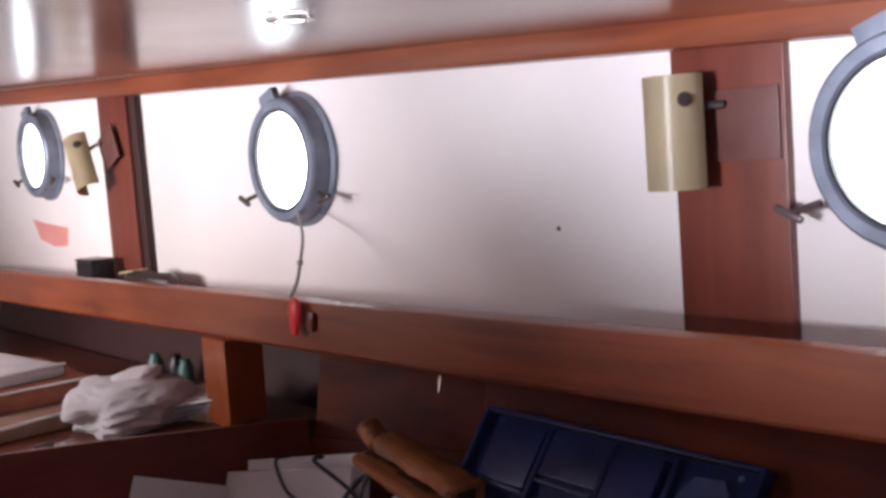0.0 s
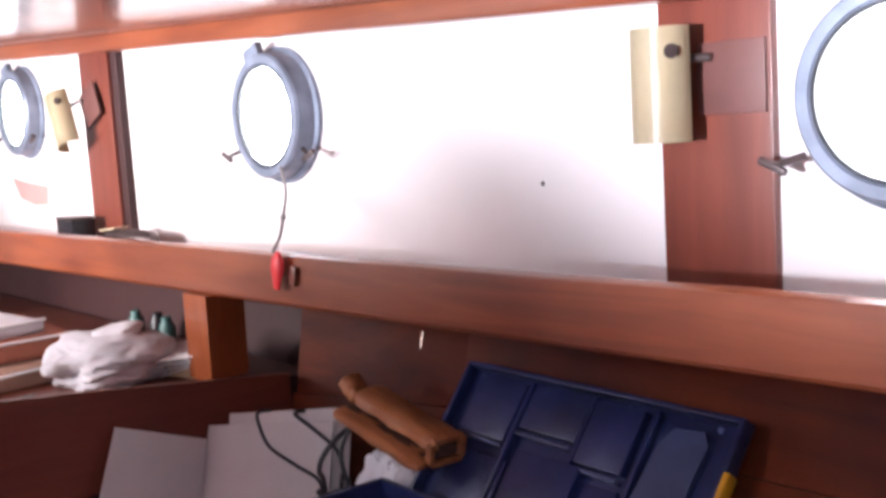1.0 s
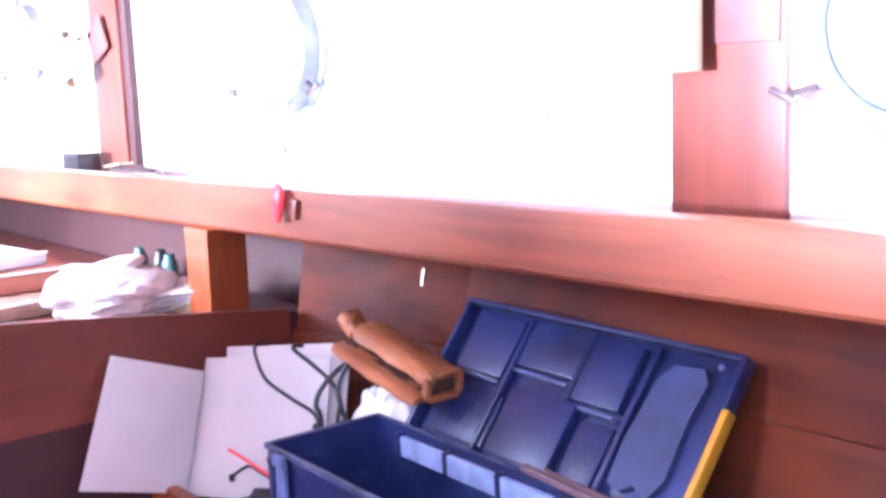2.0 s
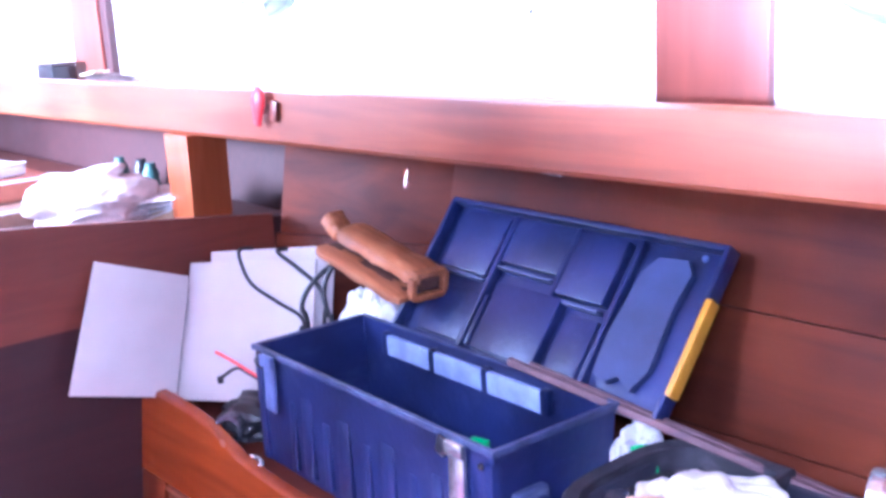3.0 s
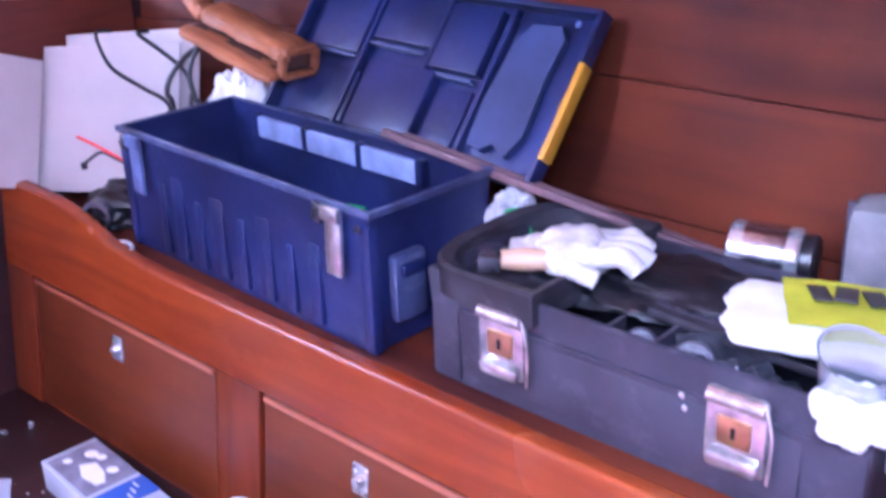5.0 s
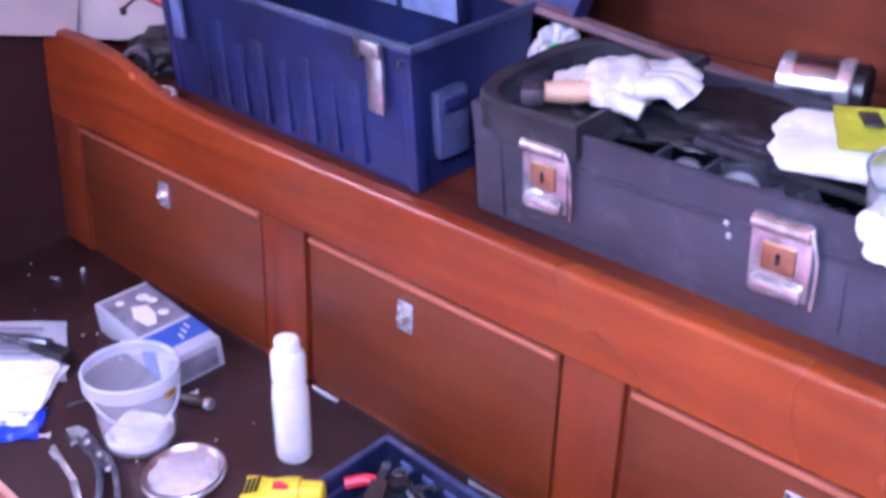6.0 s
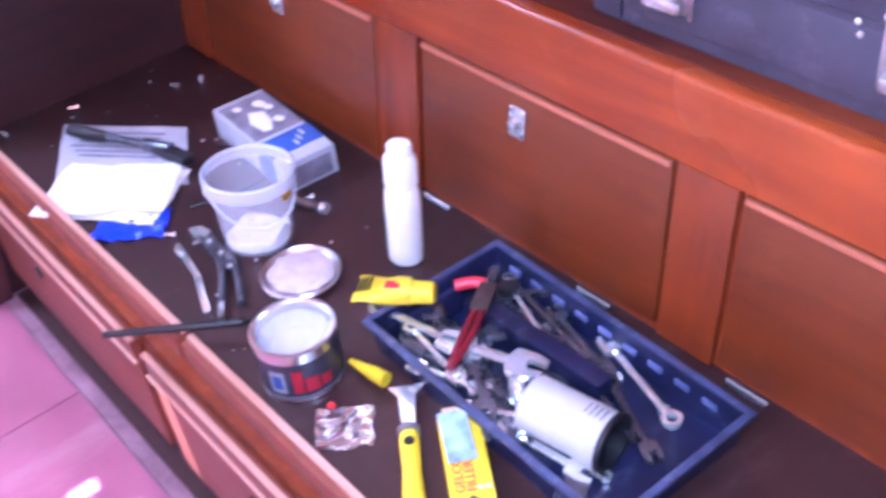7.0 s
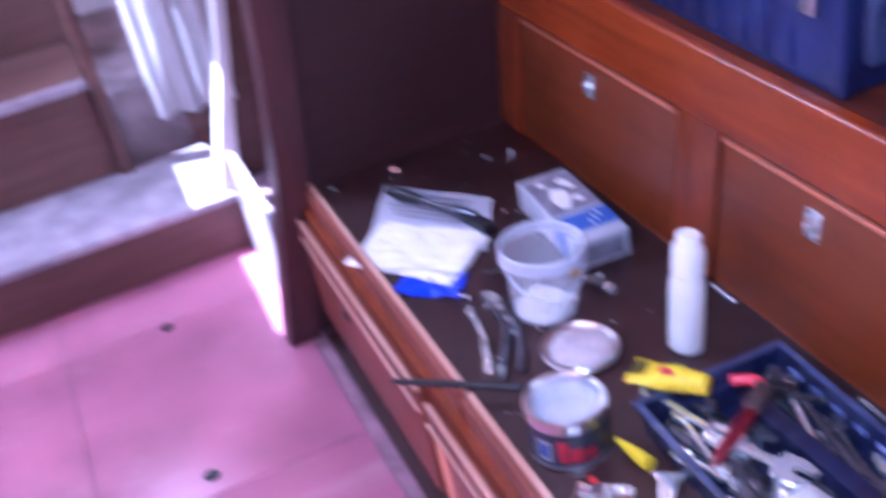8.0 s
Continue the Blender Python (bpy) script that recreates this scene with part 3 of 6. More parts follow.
for x, z in top:
    yb, yt = back_y(0.692) - 0.013, back_y(z) - 0.013
    nose = [(x, yt + 0.010 - 0.010 * math.cos(radians(q)), z - 0.010 + 0.010 * math.sin(radians(q))) for q in (0, 18, 36, 54, 72, 90)]
    ring = [bm.verts.new(p) for p in [(x, yb, 0.692)] + nose + [(x, yt + 0.025, z), (x, yt + 0.028, z - 0.004), (x, yb + 0.028, 0.692)]]
    if prev:
        for k in range(10):
            bm.faces.new((prev[k], prev[(k + 1) % 10], ring[(k + 1) % 10], ring[k]))
    else:
        bm.faces.new(ring)
    prev = ring
bm.faces.new(prev[::-1])
bmesh.ops.recalc_face_normals(bm, faces=bm.faces[:])
structure("back_rail", bm, M_RAIL, "thick glossy mahogany rail along the settee back", "trim")
structure("pilot_shelf", bm_block((-0.06, 0.062, SHELF_Z - 0.03), (3.5, 0.56, SHELF_Z), 0.002), M_LINING, "wooden shelf behind the settee back", "shelf")
for x in (0.818, 1.182, 1.462, 1.79):
    hg = thing("hinge", pose(x, -0.014, SEAT_Z, 0, 0, 0), "small worn metal hinge at the foot of the door", "hinge", "hinges along the seat")
    part("leaf", bm_box(0.062, 0.010, 0.004, 0.001, pose(0, 0.002, 0.002)), M_STEEL, hg)
    part("pin", bm_lathe([(0, -0.033), (0.0026, -0.033), (0.0026, 0.033), (0, 0.033)], 10, pose(0, 0.004, 0.005, 0, 90)), M_CHROME, hg)

# ---- ports in the cabin side ----
def port(x, z):
    p = thing("porthole", pose(x, 0.610, z, 90), "round porthole in a dull grey metal drum, bright outside", "porthole", "portholes")
    part("drum", bm_lathe([(0.172, 0.0), (0.172, 0.010), (0.160, 0.014), (0.156, 0.056), (0.150, 0.062), (0.132, 0.062), (0.127, 0.056), (0.127, 0.0)], 48), M_PORT, p)
    part("glass", bm_lathe([(0, 0.044), (0.1265, 0.044), (0.1265, 0.039), (0, 0.039)], 48), M_GLASS, p).visible_shadow = False
    part("gasket", bm_lathe([(0.127, 0.060), (0.1215, 0.060), (0.1215, 0.05), (0.127, 0.05)], 48), M_BLACK, p)
    part("outside_light", bm_lathe([(0, 0.030), (0.1268, 0.030), (0.1268, 0.028), (0, 0.028)], 48), M_SKYPANE, p, "bright white sky outside")
    for s in (-1, 1):
        dg = part("dog", bm_tube([(s * 0.145, -0.085, 0.045), (s * 0.175, -0.095, 0.055), (s * 0.19, -0.10, 0.06)], 0.006, 8), M_DARKMETAL, p, "dark wing nut dog")
        part("wing", bm_box(0.05, 0.012, 0.012, 0.004, pose(s * 0.19, -0.10, 0.062, 0, 0, s * 25)), M_DARKMETAL, dg)
    part("hinge_lug", bm_box(0.07, 0.05, 0.022, 0.006, pose(-0.045, 0.152, 0.045, 0, 0, 20)), M_PORT, p)


for x, z in ((-2.06, 1.85), (-0.315, 1.768), (1.305, 1.735)):
    port(x, z)


def wall_lamp(m, label):
    """A cream half-round shade on a small bracket."""
    w = thing("wall_lamp", m, label, "lamp", "wall lamps")
    bm = bmesh.new()
    seg = 20
    for r, flip in ((0.052, False), (0.048, True)):
        lo = [bm.verts.new((r * math.cos(math.pi * (0.98 + 1.04 * i / seg)), 0.012 + r * math.sin(math.pi * (0.98 + 1.04 * i / seg)), -0.092)) for i in range(seg + 1)]
        hi = [bm.verts.new((v.co.x, v.co.y, 0.092)) for v in lo]
        for i in range(seg):
            f = (lo[i], lo[i + 1], hi[i + 1], hi[i])
            bm.faces.new(f[::-1] if flip else f)
    bmesh.ops.solidify(bm, geom=bm.faces[:], thickness=0.001)
    part("shade", bm, M_CREAM, w, "cream enamelled half-round shade")
    part("knob", bm_lathe([(0, 0.006), (0.010, 0.005), (0.012, 0)], 18, pose(0.042, -0.020, 0.052, 90, 0, 55)), M_DARKMETAL, w, "dark round switch")
    part("bulb_holder", bm_lathe([(0, -0.05), (0.016, -0.05), (0.016, 0.03), (0, 0.03)], 16, pose(0, 0.01, 0)), M_DARKMETAL, w)
    part("arm", bm_tube([(0.02, 0.012, 0.035), (0.045, 0.035, 0.04), (0.065, 0.05, 0.04)], 0.007, 8), M_DARKMETAL, w)
    part("back_plate", bm_box(0.125, 0.006, 0.115, 0.002, pose(0.098, 0.058, 0.006)), M_PATCH, w, "dark back plate")


wall_lamp(pose(0.922, 0.530, 1.768), "cream half-round wall lamp on a dark back plate")
wall_lamp(pose(-1.455, 0.50, 1.802, 0, -24, 0), "cream half-round wall lamp hanging askew")

# key float on its cord, over the shelf edge
kf = thing("key_float", pose(0.025, 0.355, 1.420), "red foam key float hanging on a grey cord", "float")
part("float", bm_lathe([(0, 0.055), (0.008, 0.052), (0.020, 0.036), (0.023, 0.015), (0.016, -0.01), (0.012, -0.03), (0, -0.034)], 16, pose(0, -0.012, 0.0, 0, 12, 0), sy=0.5), M_RED, kf)
part("cord", bm_tube([(-0.01, -0.012, 0.05), (0.005, 0.0, 0.085), (-0.04, 0.04, 0.12), (-0.13, 0.11, 0.17), (-0.27, 0.19, 0.22)], 0.0035, 6), M_CORD, kf)
part("knot", bm_lathe([(0, 0.008), (0.007, 0.004), (0.007, -0.004), (0, -0.008)], 10, pose(-0.04, 0.04, 0.12)), M_CORD, kf)
tb = thing("turn_button", pose(0.070, 0.360, 1.420), "small dark wooden turn button on the fascia", "catch")
part("button", bm_box(0.024, 0.010, 0.044, 0.005, pose(0, -0.005, 0, 0, 12, 0)), M_POST, tb)

# small things on the side shelf
sb = thing("small_box", pose(-1.44, 0.50, 1.40), "small black plastic box on the side shelf", "box")
part("case", bm_block((-0.065, -0.04, 0), (0.065, 0.04, 0.080), 0.006), M_BLACK, sb)
part("lid", bm_block((-0.067, -0.042, 0.0805), (0.067, 0.042, 0.090), 0.004), M_DARKMETAL, sb)
sg = thing("spectacle_case", pose(-1.03, 0.50, 1.408, 0, 0, 8) @ Matrix.Scale(0.84, 4), "dark spectacle case with a pale corner", "case")
part("case", bm_lathe([(0, -0.15), (0.02, -0.148), (0.038, -0.12), (0.042, 0), (0.038, 0.12), (0.02, 0.148), (0, 0.15)], 20, pose(0, 0, 0.032, 0, 90, 0), sx=0.8), M_DARKMETAL, sg)
part("flap", bm_box(0.10, 0.06, 0.006, 0.002, pose(-0.09, -0.01, 0.066, 0, -6, 0)), M_CREAM, sg, "pale flap")
st = thing("sticker", pose(-2.1, 0.6095, 1.555), "faded pink paper patch on the white panel", "sticker")
part("sheet", bm_prism([(-0.19, 0.05), (-0.06, 0.035), (0.17, 0.02), (0.15, -0.05), (0.02, -0.055), (-0.12, -0.03)], -0.0012, "y", 0.0), M_PINK, st)
nl = thing("nail", pose(0.578, 0.610, 1.600, 90), "tiny dark nail head in the white panel", "nail")
part("head", bm_lathe([(0, 0.003), (0.004, 0.002), (0.005, 0)], 12), M_DARKMETAL, nl)
dl = thing("deck_light", pose(0.86, -0.14, deck_z(0.86) - 0.003, 180, 0, 0) @ Matrix.Scale(0.72, 4), "small round deck light glowing with daylight", "deck light")
part("ring", bm_lathe([(0.030, 0), (0.043, 0.0), (0.043, 0.007), (0.034, 0.010), (0.030, 0.006)], 32), M_CHROME, dl)
part("prism", bm_lathe([(0, 0.007), (0.020, 0.006), (0.030, 0.002), (0.030, 0.0)], 32), M_SKYPANE, dl, "bright glass prism")

# ---- the space beyond the half bulkhead ----
structure("worktop", bm_block((-3.0, -0.35, 1.08), (-0.10, 0.60, 1.12), 0.004), M_CAP, "varnished worktop beyond the bulkhead", "worktop")
structure("worktop_front", bm_block((-3.0, -0.34, SOLE_Z), (-0.10, -0.32, 1.08)), M_BULK, "plain wooden locker under the worktop", "panel")


def lump(rx, ry, rz, seed, rough=0.18, sub=4, freq=2.2, flat=0.0):
    """A crumpled rounded shape with folds, standing on z = 0."""
    bm = bmesh.new()
    bmesh.ops.create_icosphere(bm, subdivisions=sub, radius=1.0)
    off = Vector((seed * 3.1, seed * 1.7, seed * 0.9))
    for v in bm.verts:
        n = v.co.normalized()
        d = 1 + rough * noise.noise(n * freq + off) - rough * 0.45 * abs(noise.noise(n * freq * 2.1 + off)) - rough * 0.12 * abs(noise.noise(n * freq * 4.5 + off))
        z = n.z * d
        v.co = (n.x * d * rx, n.y * d * ry, max(z, -0.75 + flat) * rz)
    lo = min(v.co.z for v in bm.verts)
    bmesh.ops.translate(bm, verts=bm.verts, vec=(0, 0, -lo))
    return bm


def crumpled_sheet(w, d, seed, amp=0.02, n=22, thick=0.0015, curl=0.0):
    """A creased sheet of paper or cloth, lying on z = 0."""
    bm = bmesh.new()
    off = Vector((seed * 2.3, seed * 1.1, 0))
    g = []
    for i in range(n + 1):
        row = []
        for j in range(n + 1):
            u, v = i / n - 0.5, j / n - 0.5
            p = Vector((u * w, v * d, 0)) + Vector((noise.noise(Vector((u * 3, v * 3, 5)) + off), noise.noise(Vector((u * 3, v * 3, 9)) + off), 0)) * amp * 0.8
            p.z = amp * (abs(noise.noise(Vector((u * 4, v * 4, 1)) + off)) * 1.4 + 0.5 * abs(noise.noise(Vector((u * 11, v * 9, 2)) + off))) + curl * (u * u + v * v) * 4
            row.append(bm.verts.new(p))
        g.append(row)
    for i in range(n):
        for j in range(n):
            bm.faces.new((g[i][j], g[i + 1][j], g[i + 1][j + 1], g[i][j + 1]))
    lo = min(v.co.z for v in bm.verts)
    bmesh.ops.translate(bm, verts=bm.verts, vec=(0, 0, 0.001 - lo))
    bmesh.ops.solidify(bm, geom=bm.faces[:], thickness=thick)
    return bm


bg_ = thing("cloth_bag", pose(-0.60, 0.215, 1.12), "crumpled grey-white cloth bag on the worktop", "bag")
part("sack", lump(0.150, 0.165, 0.074, 3, 0.32, 5, 1.7), M_CLOTH, bg_)
part("fold", lump(0.075, 0.095, 0.028, 5, 0.2, 4, 1.5), M_WHITECLOTH, bg_, "white folded flap").matrix_basis = pose(-0.03, 0.02, 0.088, 8, -6, 20)
pp = thing("paper_pile", pose(-0.50, 0.40, 1.12, 0, 0, 15), "loose white papers leaning in the corner", "paper")
for k in range(4):
    part("sheet", bm_box(0.20, 0.17, 0.003, 0.0008, pose(0.01 * k, -0.008 * k, 0.035 + 0.012 * k, 14 - 3 * k, -18 + 4 * k, 9 * k)), M_PAPER, pp)
part("spine", bm_box(0.20, 0.14, 0.03, 0.004, pose(0, 0, 0.016)), M_CARD, pp)
for k, (x, y, z, w, d, h, a) in enumerate(((-1.02, 0.04, 1.12, 0.62, 0.44, 0.045, 4), (-1.08, 0.06, 1.166, 0.50, 0.36, 0.055, -3), (-1.12, 0.00, 1.222, 0.46, 0.30, 0.035, 6))):
    cu = thing("cushion", pose(x, y, z, 0, 0, a), ("folded brown blanket", "flat reddish-brown cushion", "pale folded sheet")[k] + " stacked on the worktop", "cushion", "stack on the worktop")
    part("pad", bm_box(w, d, h, min(0.018, h * 0.4), pose(0, 0, h / 2)), (M_CLOTH2, M_TERRA, M_CLOTH)[k], cu)
    part("piping", bm_tube([(-w / 2, -d / 2, h), (0, -d / 2 - 0.004, h * 0.98), (w / 2, -d / 2, h), (w / 2 + 0.003, 0, h), (w / 2, d / 2, h)], 0.004, 6), M_PAPER, cu, "white edging")
ch = thing("paper_folder", pose(-0.42, -0.08, 1.12, 0, 0, 10), "yellowed paper folder on the worktop", "folder")
part("folder", crumpled_sheet(0.26, 0.22, 11, 0.02, 14), M_CARD, ch)
part("clip", bm_tube([(-0.06, 0.02, 0.03), (0.0, 0.03, 0.045), (0.03, 0.0, 0.04), (0.08, 0.02, 0.03)], 0.006, 8), M_DARKMETAL, ch)
for k in range(3):
    bo = thing("small_jar", pose(-1.05 + 0.10 * k, 0.50 + 0.02 * (k % 2), 1.12), ("small green plastic pot", "small dark glass jar")[k % 2] + " at the back of the worktop", "jar", "pots on the worktop")
    part("pot", bm_lathe([(0, 0), (0.022, 0), (0.024, 0.01), (0.024, 0.065), (0.015, 0.080), (0.015, 0.092), (0, 0.094)], 16), (M_TEAL, M_BLACK)[k % 2], bo)

# companionway steps beyond the bulkhead
s1 = thing("companionway_step", pose(-0.58, -1.22, SOLE_Z), "wooden companionway step with a grey worn tread", "step", "companionway steps")
part("riser", bm_block((-0.36, -0.62, 0), (0.0, 0.62, 0.158), 0.003), M_STEP, s1)
part("tread", bm_block((-0.36, -0.62, 0.1585), (0.022, 0.62, 0.182), 0.007), M_TREAD, s1, "grey worn tread")
s2 = thing("companionway_step", pose(-0.94, -1.45, SOLE_Z), "upper wooden companionway step in shade", "step", "companionway steps")
part("riser", bm_block((-0.36, -0.60, 0), (0.0, 0.585, 0.46), 0.003), M_STEP, s2)
part("tread", bm_block((-0.36, -0.60, 0.4605), (0.018, 0.585, 0.49), 0.007), M_STEP, s2)
part("nosing", bm_block((0.0185, -0.60, 0.4605), (0.032, 0.585, 0.491), 0.003), M_TREAD, s2, "pale worn nosing")
s3 = thing("companionway_step", pose(-1.30, -1.45, SOLE_Z), "top wooden companionway step in shade", "step", "companionway steps")
part("riser", bm_block((-0.36, -0.60, 0), (0.0, 0.60, 0.78), 0.003), M_STEP, s3)
part("tread", bm_block((-0.36, -0.60, 0.7805), (0.025, 0.60, 0.81), 0.007), M_EDGE, s3)
structure("step_locker", bm_block((-1.90, -0.862, SOLE_Z), (-1.03, -0.622, 0.40), 0.006), M_LOCKER, "scuffed grey-brown locker beside the steps", "panel")
structure("step_stringer", bm_block((-0.98, -0.862, 0.20), (-0.905, -0.825, 1.6), 0.005), M_STEP, "upright wooden stringer beside the steps", "trim")
# White upright added to draw the stripe of glare beside the post.
structure("bright_stripe_upright", bm_prism([(-0.640, SOLE_Z + 0.183), (-0.585, 0.40), (-0.548, 0.52), (-0.505, 0.73), (-0.470, 1.05), (-0.460, 1.40), (-0.435, 1.40), (-0.445, 1.05), (-0.478, 0.73), (-0.518, 0.52), (-0.545, 0.40), (-0.580, SOLE_Z + 0.183)], 0.075, "x", -0.66), M_WHITE, "white upright added for the bright sunlit stripe beside the companionway", "trim")
# Added panel for the sunlit patch, greyed for the shade low down.
structure("sun_catch_panel", bm_block((-0.545, -0.600, SOLE_Z), (-0.135, -0.578, 0.33), 0.004), M_TREAD, "panel added to catch the sun beside the companionway, grey for shade", "panel")
structure("locker_side", bm_block((-1.9, -0.62, SOLE_Z), (-1.0, -0.345, 1.079), 0.003), M_STEP, "brown locker side beyond the steps", "panel")
hf = thing("hanging_cloth", pose(-0.992, -0.64, 0.30), "white cloth hanging beside the companionway", "cloth")
bm = bmesh.new()
g = []
for i in range(25):
    u = i / 24
    g.append([bm.verts.new((0.02 * math.sin(u * 17) + 0.05 * u, -0.07 + 0.24 * u, z)) for z in (0.0, 0.3, 0.6, 0.78)])
for a, b in zip(g, g[1:]):
    for k in range(3):
        bm.faces.new((a[k], b[k], b[k + 1], a[k + 1]))
bmesh.ops.solidify(bm, geom=bm.faces[:], thickness=0.002)
part("sheet", bm, M_WHITECLOTH, hf)

# ---- on the shelf: blue toolbox ----
def open_box(w, d, h, wall, bm=None, taper=0.94, bevel=0.0):
    """An open-topped box on z = 0, narrowing to its foot."""
    bm = bm or bmesh.new()
    def ring(sx, sy, z):
        return [bm.verts.new((a * sx / 2, b * sy / 2, z)) for a, b in ((-1, -1), (1, -1), (1, 1), (-1, 1))]
    o0, o1 = ring(w * taper, d * taper, 0), ring(w, d, h)
    i1, i0 = ring(w - 2 * wall, d - 2 * wall, h), ring(w * taper - 2 * wall, d * taper - 2 * wall, wall)
    for a, b in ((o0, o1), (o1, i1), (i1, i0)):
        for k in range(4):
            bm.faces.new((a[k], a[(k + 1) % 4], b[(k + 1) % 4], b[k]))
    bm.faces.new(o0[::-1])
    bm.faces.new(i0)
    bmesh.ops.recalc_face_normals(bm, faces=bm.faces[:])
    if bevel:
        bmesh.ops.bevel(bm, geom=bm.edges[:], offset=bevel, segments=2, affect="EDGES")
    bm.normal_update()
    for f in bm.faces:
        if f.calc_area() > 0.0015:
            f.material_index = 1
    return bm


def frame_ring(w, d, h, t, bevel=0.002):
    """An open rectangular frame of thickness t, on z = 0."""
    bm = bmesh.new()
    for sx, sy, x, y in ((w, t, 0, -d / 2 + t / 2), (w, t, 0, d / 2 - t / 2), (t, d - 2 * t, -w / 2 + t / 2, 0), (t, d - 2 * t, w / 2 - t / 2, 0)):
        bm_box(sx, sy, h, bevel, pose(x, y, h / 2), bm)
    return bm


BW, BD, BH = 0.665, 0.245, 0.226
tb = thing("toolbox", pose(0.681, 0.204, SHELF_Z, 0, 0, -2.6), "scuffed navy blue plastic toolbox with its lid folded open", "toolbox", "toolboxes")
body = part("body", open_box(BW, BD, BH, 0.006, taper=0.955, bevel=0.0015), M_BLUE, tb)
for x, w, h in ((-0.215, 0.020, 0.13), (-0.165, 0.034, 0.15), (-0.105, 0.022, 0.12), (-0.05, 0.038, 0.14), (0.015, 0.022, 0.12), (0.075, 0.036, 0.14), (0.14, 0.020, 0.11), (0.20, 0.026, 0.13)):
    part("rib", bm_box(w, 0.010, h, 0.004, pose(x, -BD / 2 + 0.0035, 0.015 + h / 2, -1.6)), M_BLUE, body)
part("rim", frame_ring(BW + 0.009, BD + 0.009, 0.011, 0.0095), M_BLUERIM, body, "rounded rim").matrix_basis = pose(0, 0, BH - 0.010)
for s in (-1, 1):
    la = part("latch", bm_box(0.034, 0.008, 0.095, 0.003, pose(s * 0.265, -BD / 2 - 0.010, 0.165, -2)), M_LATCH if s > 0 else M_BLUELIGHT, tb, "bent metal latch" if s > 0 else "scuffed blue latch")
    part("hook", bm_box(0.040, 0.010, 0.022, 0.003, pose(s * 0.265, -BD / 2 - 0.014, 0.212)), M_LATCH if s > 0 else M_BLUELIGHT, la)
    part("keeper", bm_box(0.022, 0.008, 0.030, 0.003, pose(s * 0.265 - 0.036, -BD / 2 - 0.008, 0.205, 0, 15, 0)), M_STEEL, la)
    ha = part("end_handle", bm_box(0.020, 0.062, 0.105, 0.009, pose(s * (BW / 2 + 0.004), -0.060, 0.100)), M_BLUERIM, tb, "worn blue handle")
    part("grip", bm_box(0.012, 0.044, 0.018, 0.005, pose(s * (BW / 2 + 0.016), -0.060, 0.13)), M_BLUE, ha)
    part("corner_post", bm_box(0.022, 0.022, 0.20, 0.005, pose(s * (BW / 2 - 0.012), -BD / 2 + 0.008, 0.105)), M_BLUE, body)
    part("rivet", bm_lathe([(0, 0.004), (0.005, 0.003), (0.006, 0)], 12, pose(s * 0.315, -BD / 2 - 0.007, 0.20, 90)), M_STEEL, body)
part("inner_ledge", bm_box(BW - 0.24, 0.012, 0.040, 0.004, pose(-0.02, BD / 2 - 0.014, BH - 0.036)), M_LEDGE, body, "pale scuffed inner ledge")
for k in range(4):
    part("hinge_knuckle", bm_box(0.016, 0.018, 0.042, 0.003, pose(-0.24 + 0.145 * k, BD / 2 - 0.012, BH - 0.034)), M_BLUE, body)
# lid, leaning back on the hull
lid_m = pose(0.063, BD / 2 + 0.018, BH - 0.026, -38, 0, 0.3)
lid = part("lid", bm_box(0.66, 0.008, 0.295, 0.003, pose(0.0, 0.018, 0.150)), M_BLUE, tb, "open navy lid showing its moulded inside")
lid.matrix_basis = lid_m
for (x, z, w, h) in ((0, 0.292, 0.66, 0.010), (0, 0.004, 0.66, 0.010), (-0.326, 0.148, 0.010, 0.29), (0.326, 0.148, 0.010, 0.29)):
    part("edge", bm_box(w, 0.028, h, 0.004, pose(x, 0.004, z)), M_BLUE, lid)
for x, z, w, h, dp in ((-0.215, 0.215, 0.13, 0.12, 0.020), (-0.06, 0.235, 0.15, 0.09, 0.014), (0.085, 0.215, 0.11, 0.12, 0.022), (-0.20, 0.075, 0.15, 0.10, 0.012), (-0.025, 0.085, 0.16, 0.13, 0.024), (0.105, 0.075, 0.075, 0.11, 0.012)):
    part("compartment", bm_box(w, dp, h, 0.005, pose(x, 0.014 - dp / 2, z)), M_BLUE, lid)
part("pocket_cover", bm_prism([(0.176, 0.045), (0.205, 0.038), (0.226, 0.052), (0.258, 0.036), (0.277, 0.075), (0.272, 0.180), (0.279, 0.240), (0.262, 0.262), (0.205, 0.258), (0.184, 0.225), (0.172, 0.120)], 0.012, "y", -0.002), M_POCKET, lid, "pale blue scuffed pocket cover")
for x in (-0.14, 0.02, 0.16):
    part("divider", bm_box(0.012, 0.020, 0.27, 0.005, pose(x, 0.005, 0.148)), M_BLUE, lid)
part("side_clip", bm_box(0.012, 0.026, 0.160, 0.004, pose(0.337, -0.004, 0.125)), M_YELLOW, lid, "yellow clip")
for k in range(7):
    part("hinge_slot", bm_box(0.012, 0.004, 0.007, 0.001, pose(-0.12 + 0.019 * k, -0.0215, 0.004)), M_BLACK, lid)
for x, z, w in ((-0.215, 0.150, 0.13), (-0.06, 0.178, 0.14), (0.085, 0.145, 0.10), (-0.02, 0.020, 0.15), (0.09, 0.020, 0.10)):
    part("ridge", bm_box(w, 0.016, 0.007, 0.002, pose(x, 0.002, z, 0, 1.5)), M_BLUERIM, lid, "scuffed ridge")
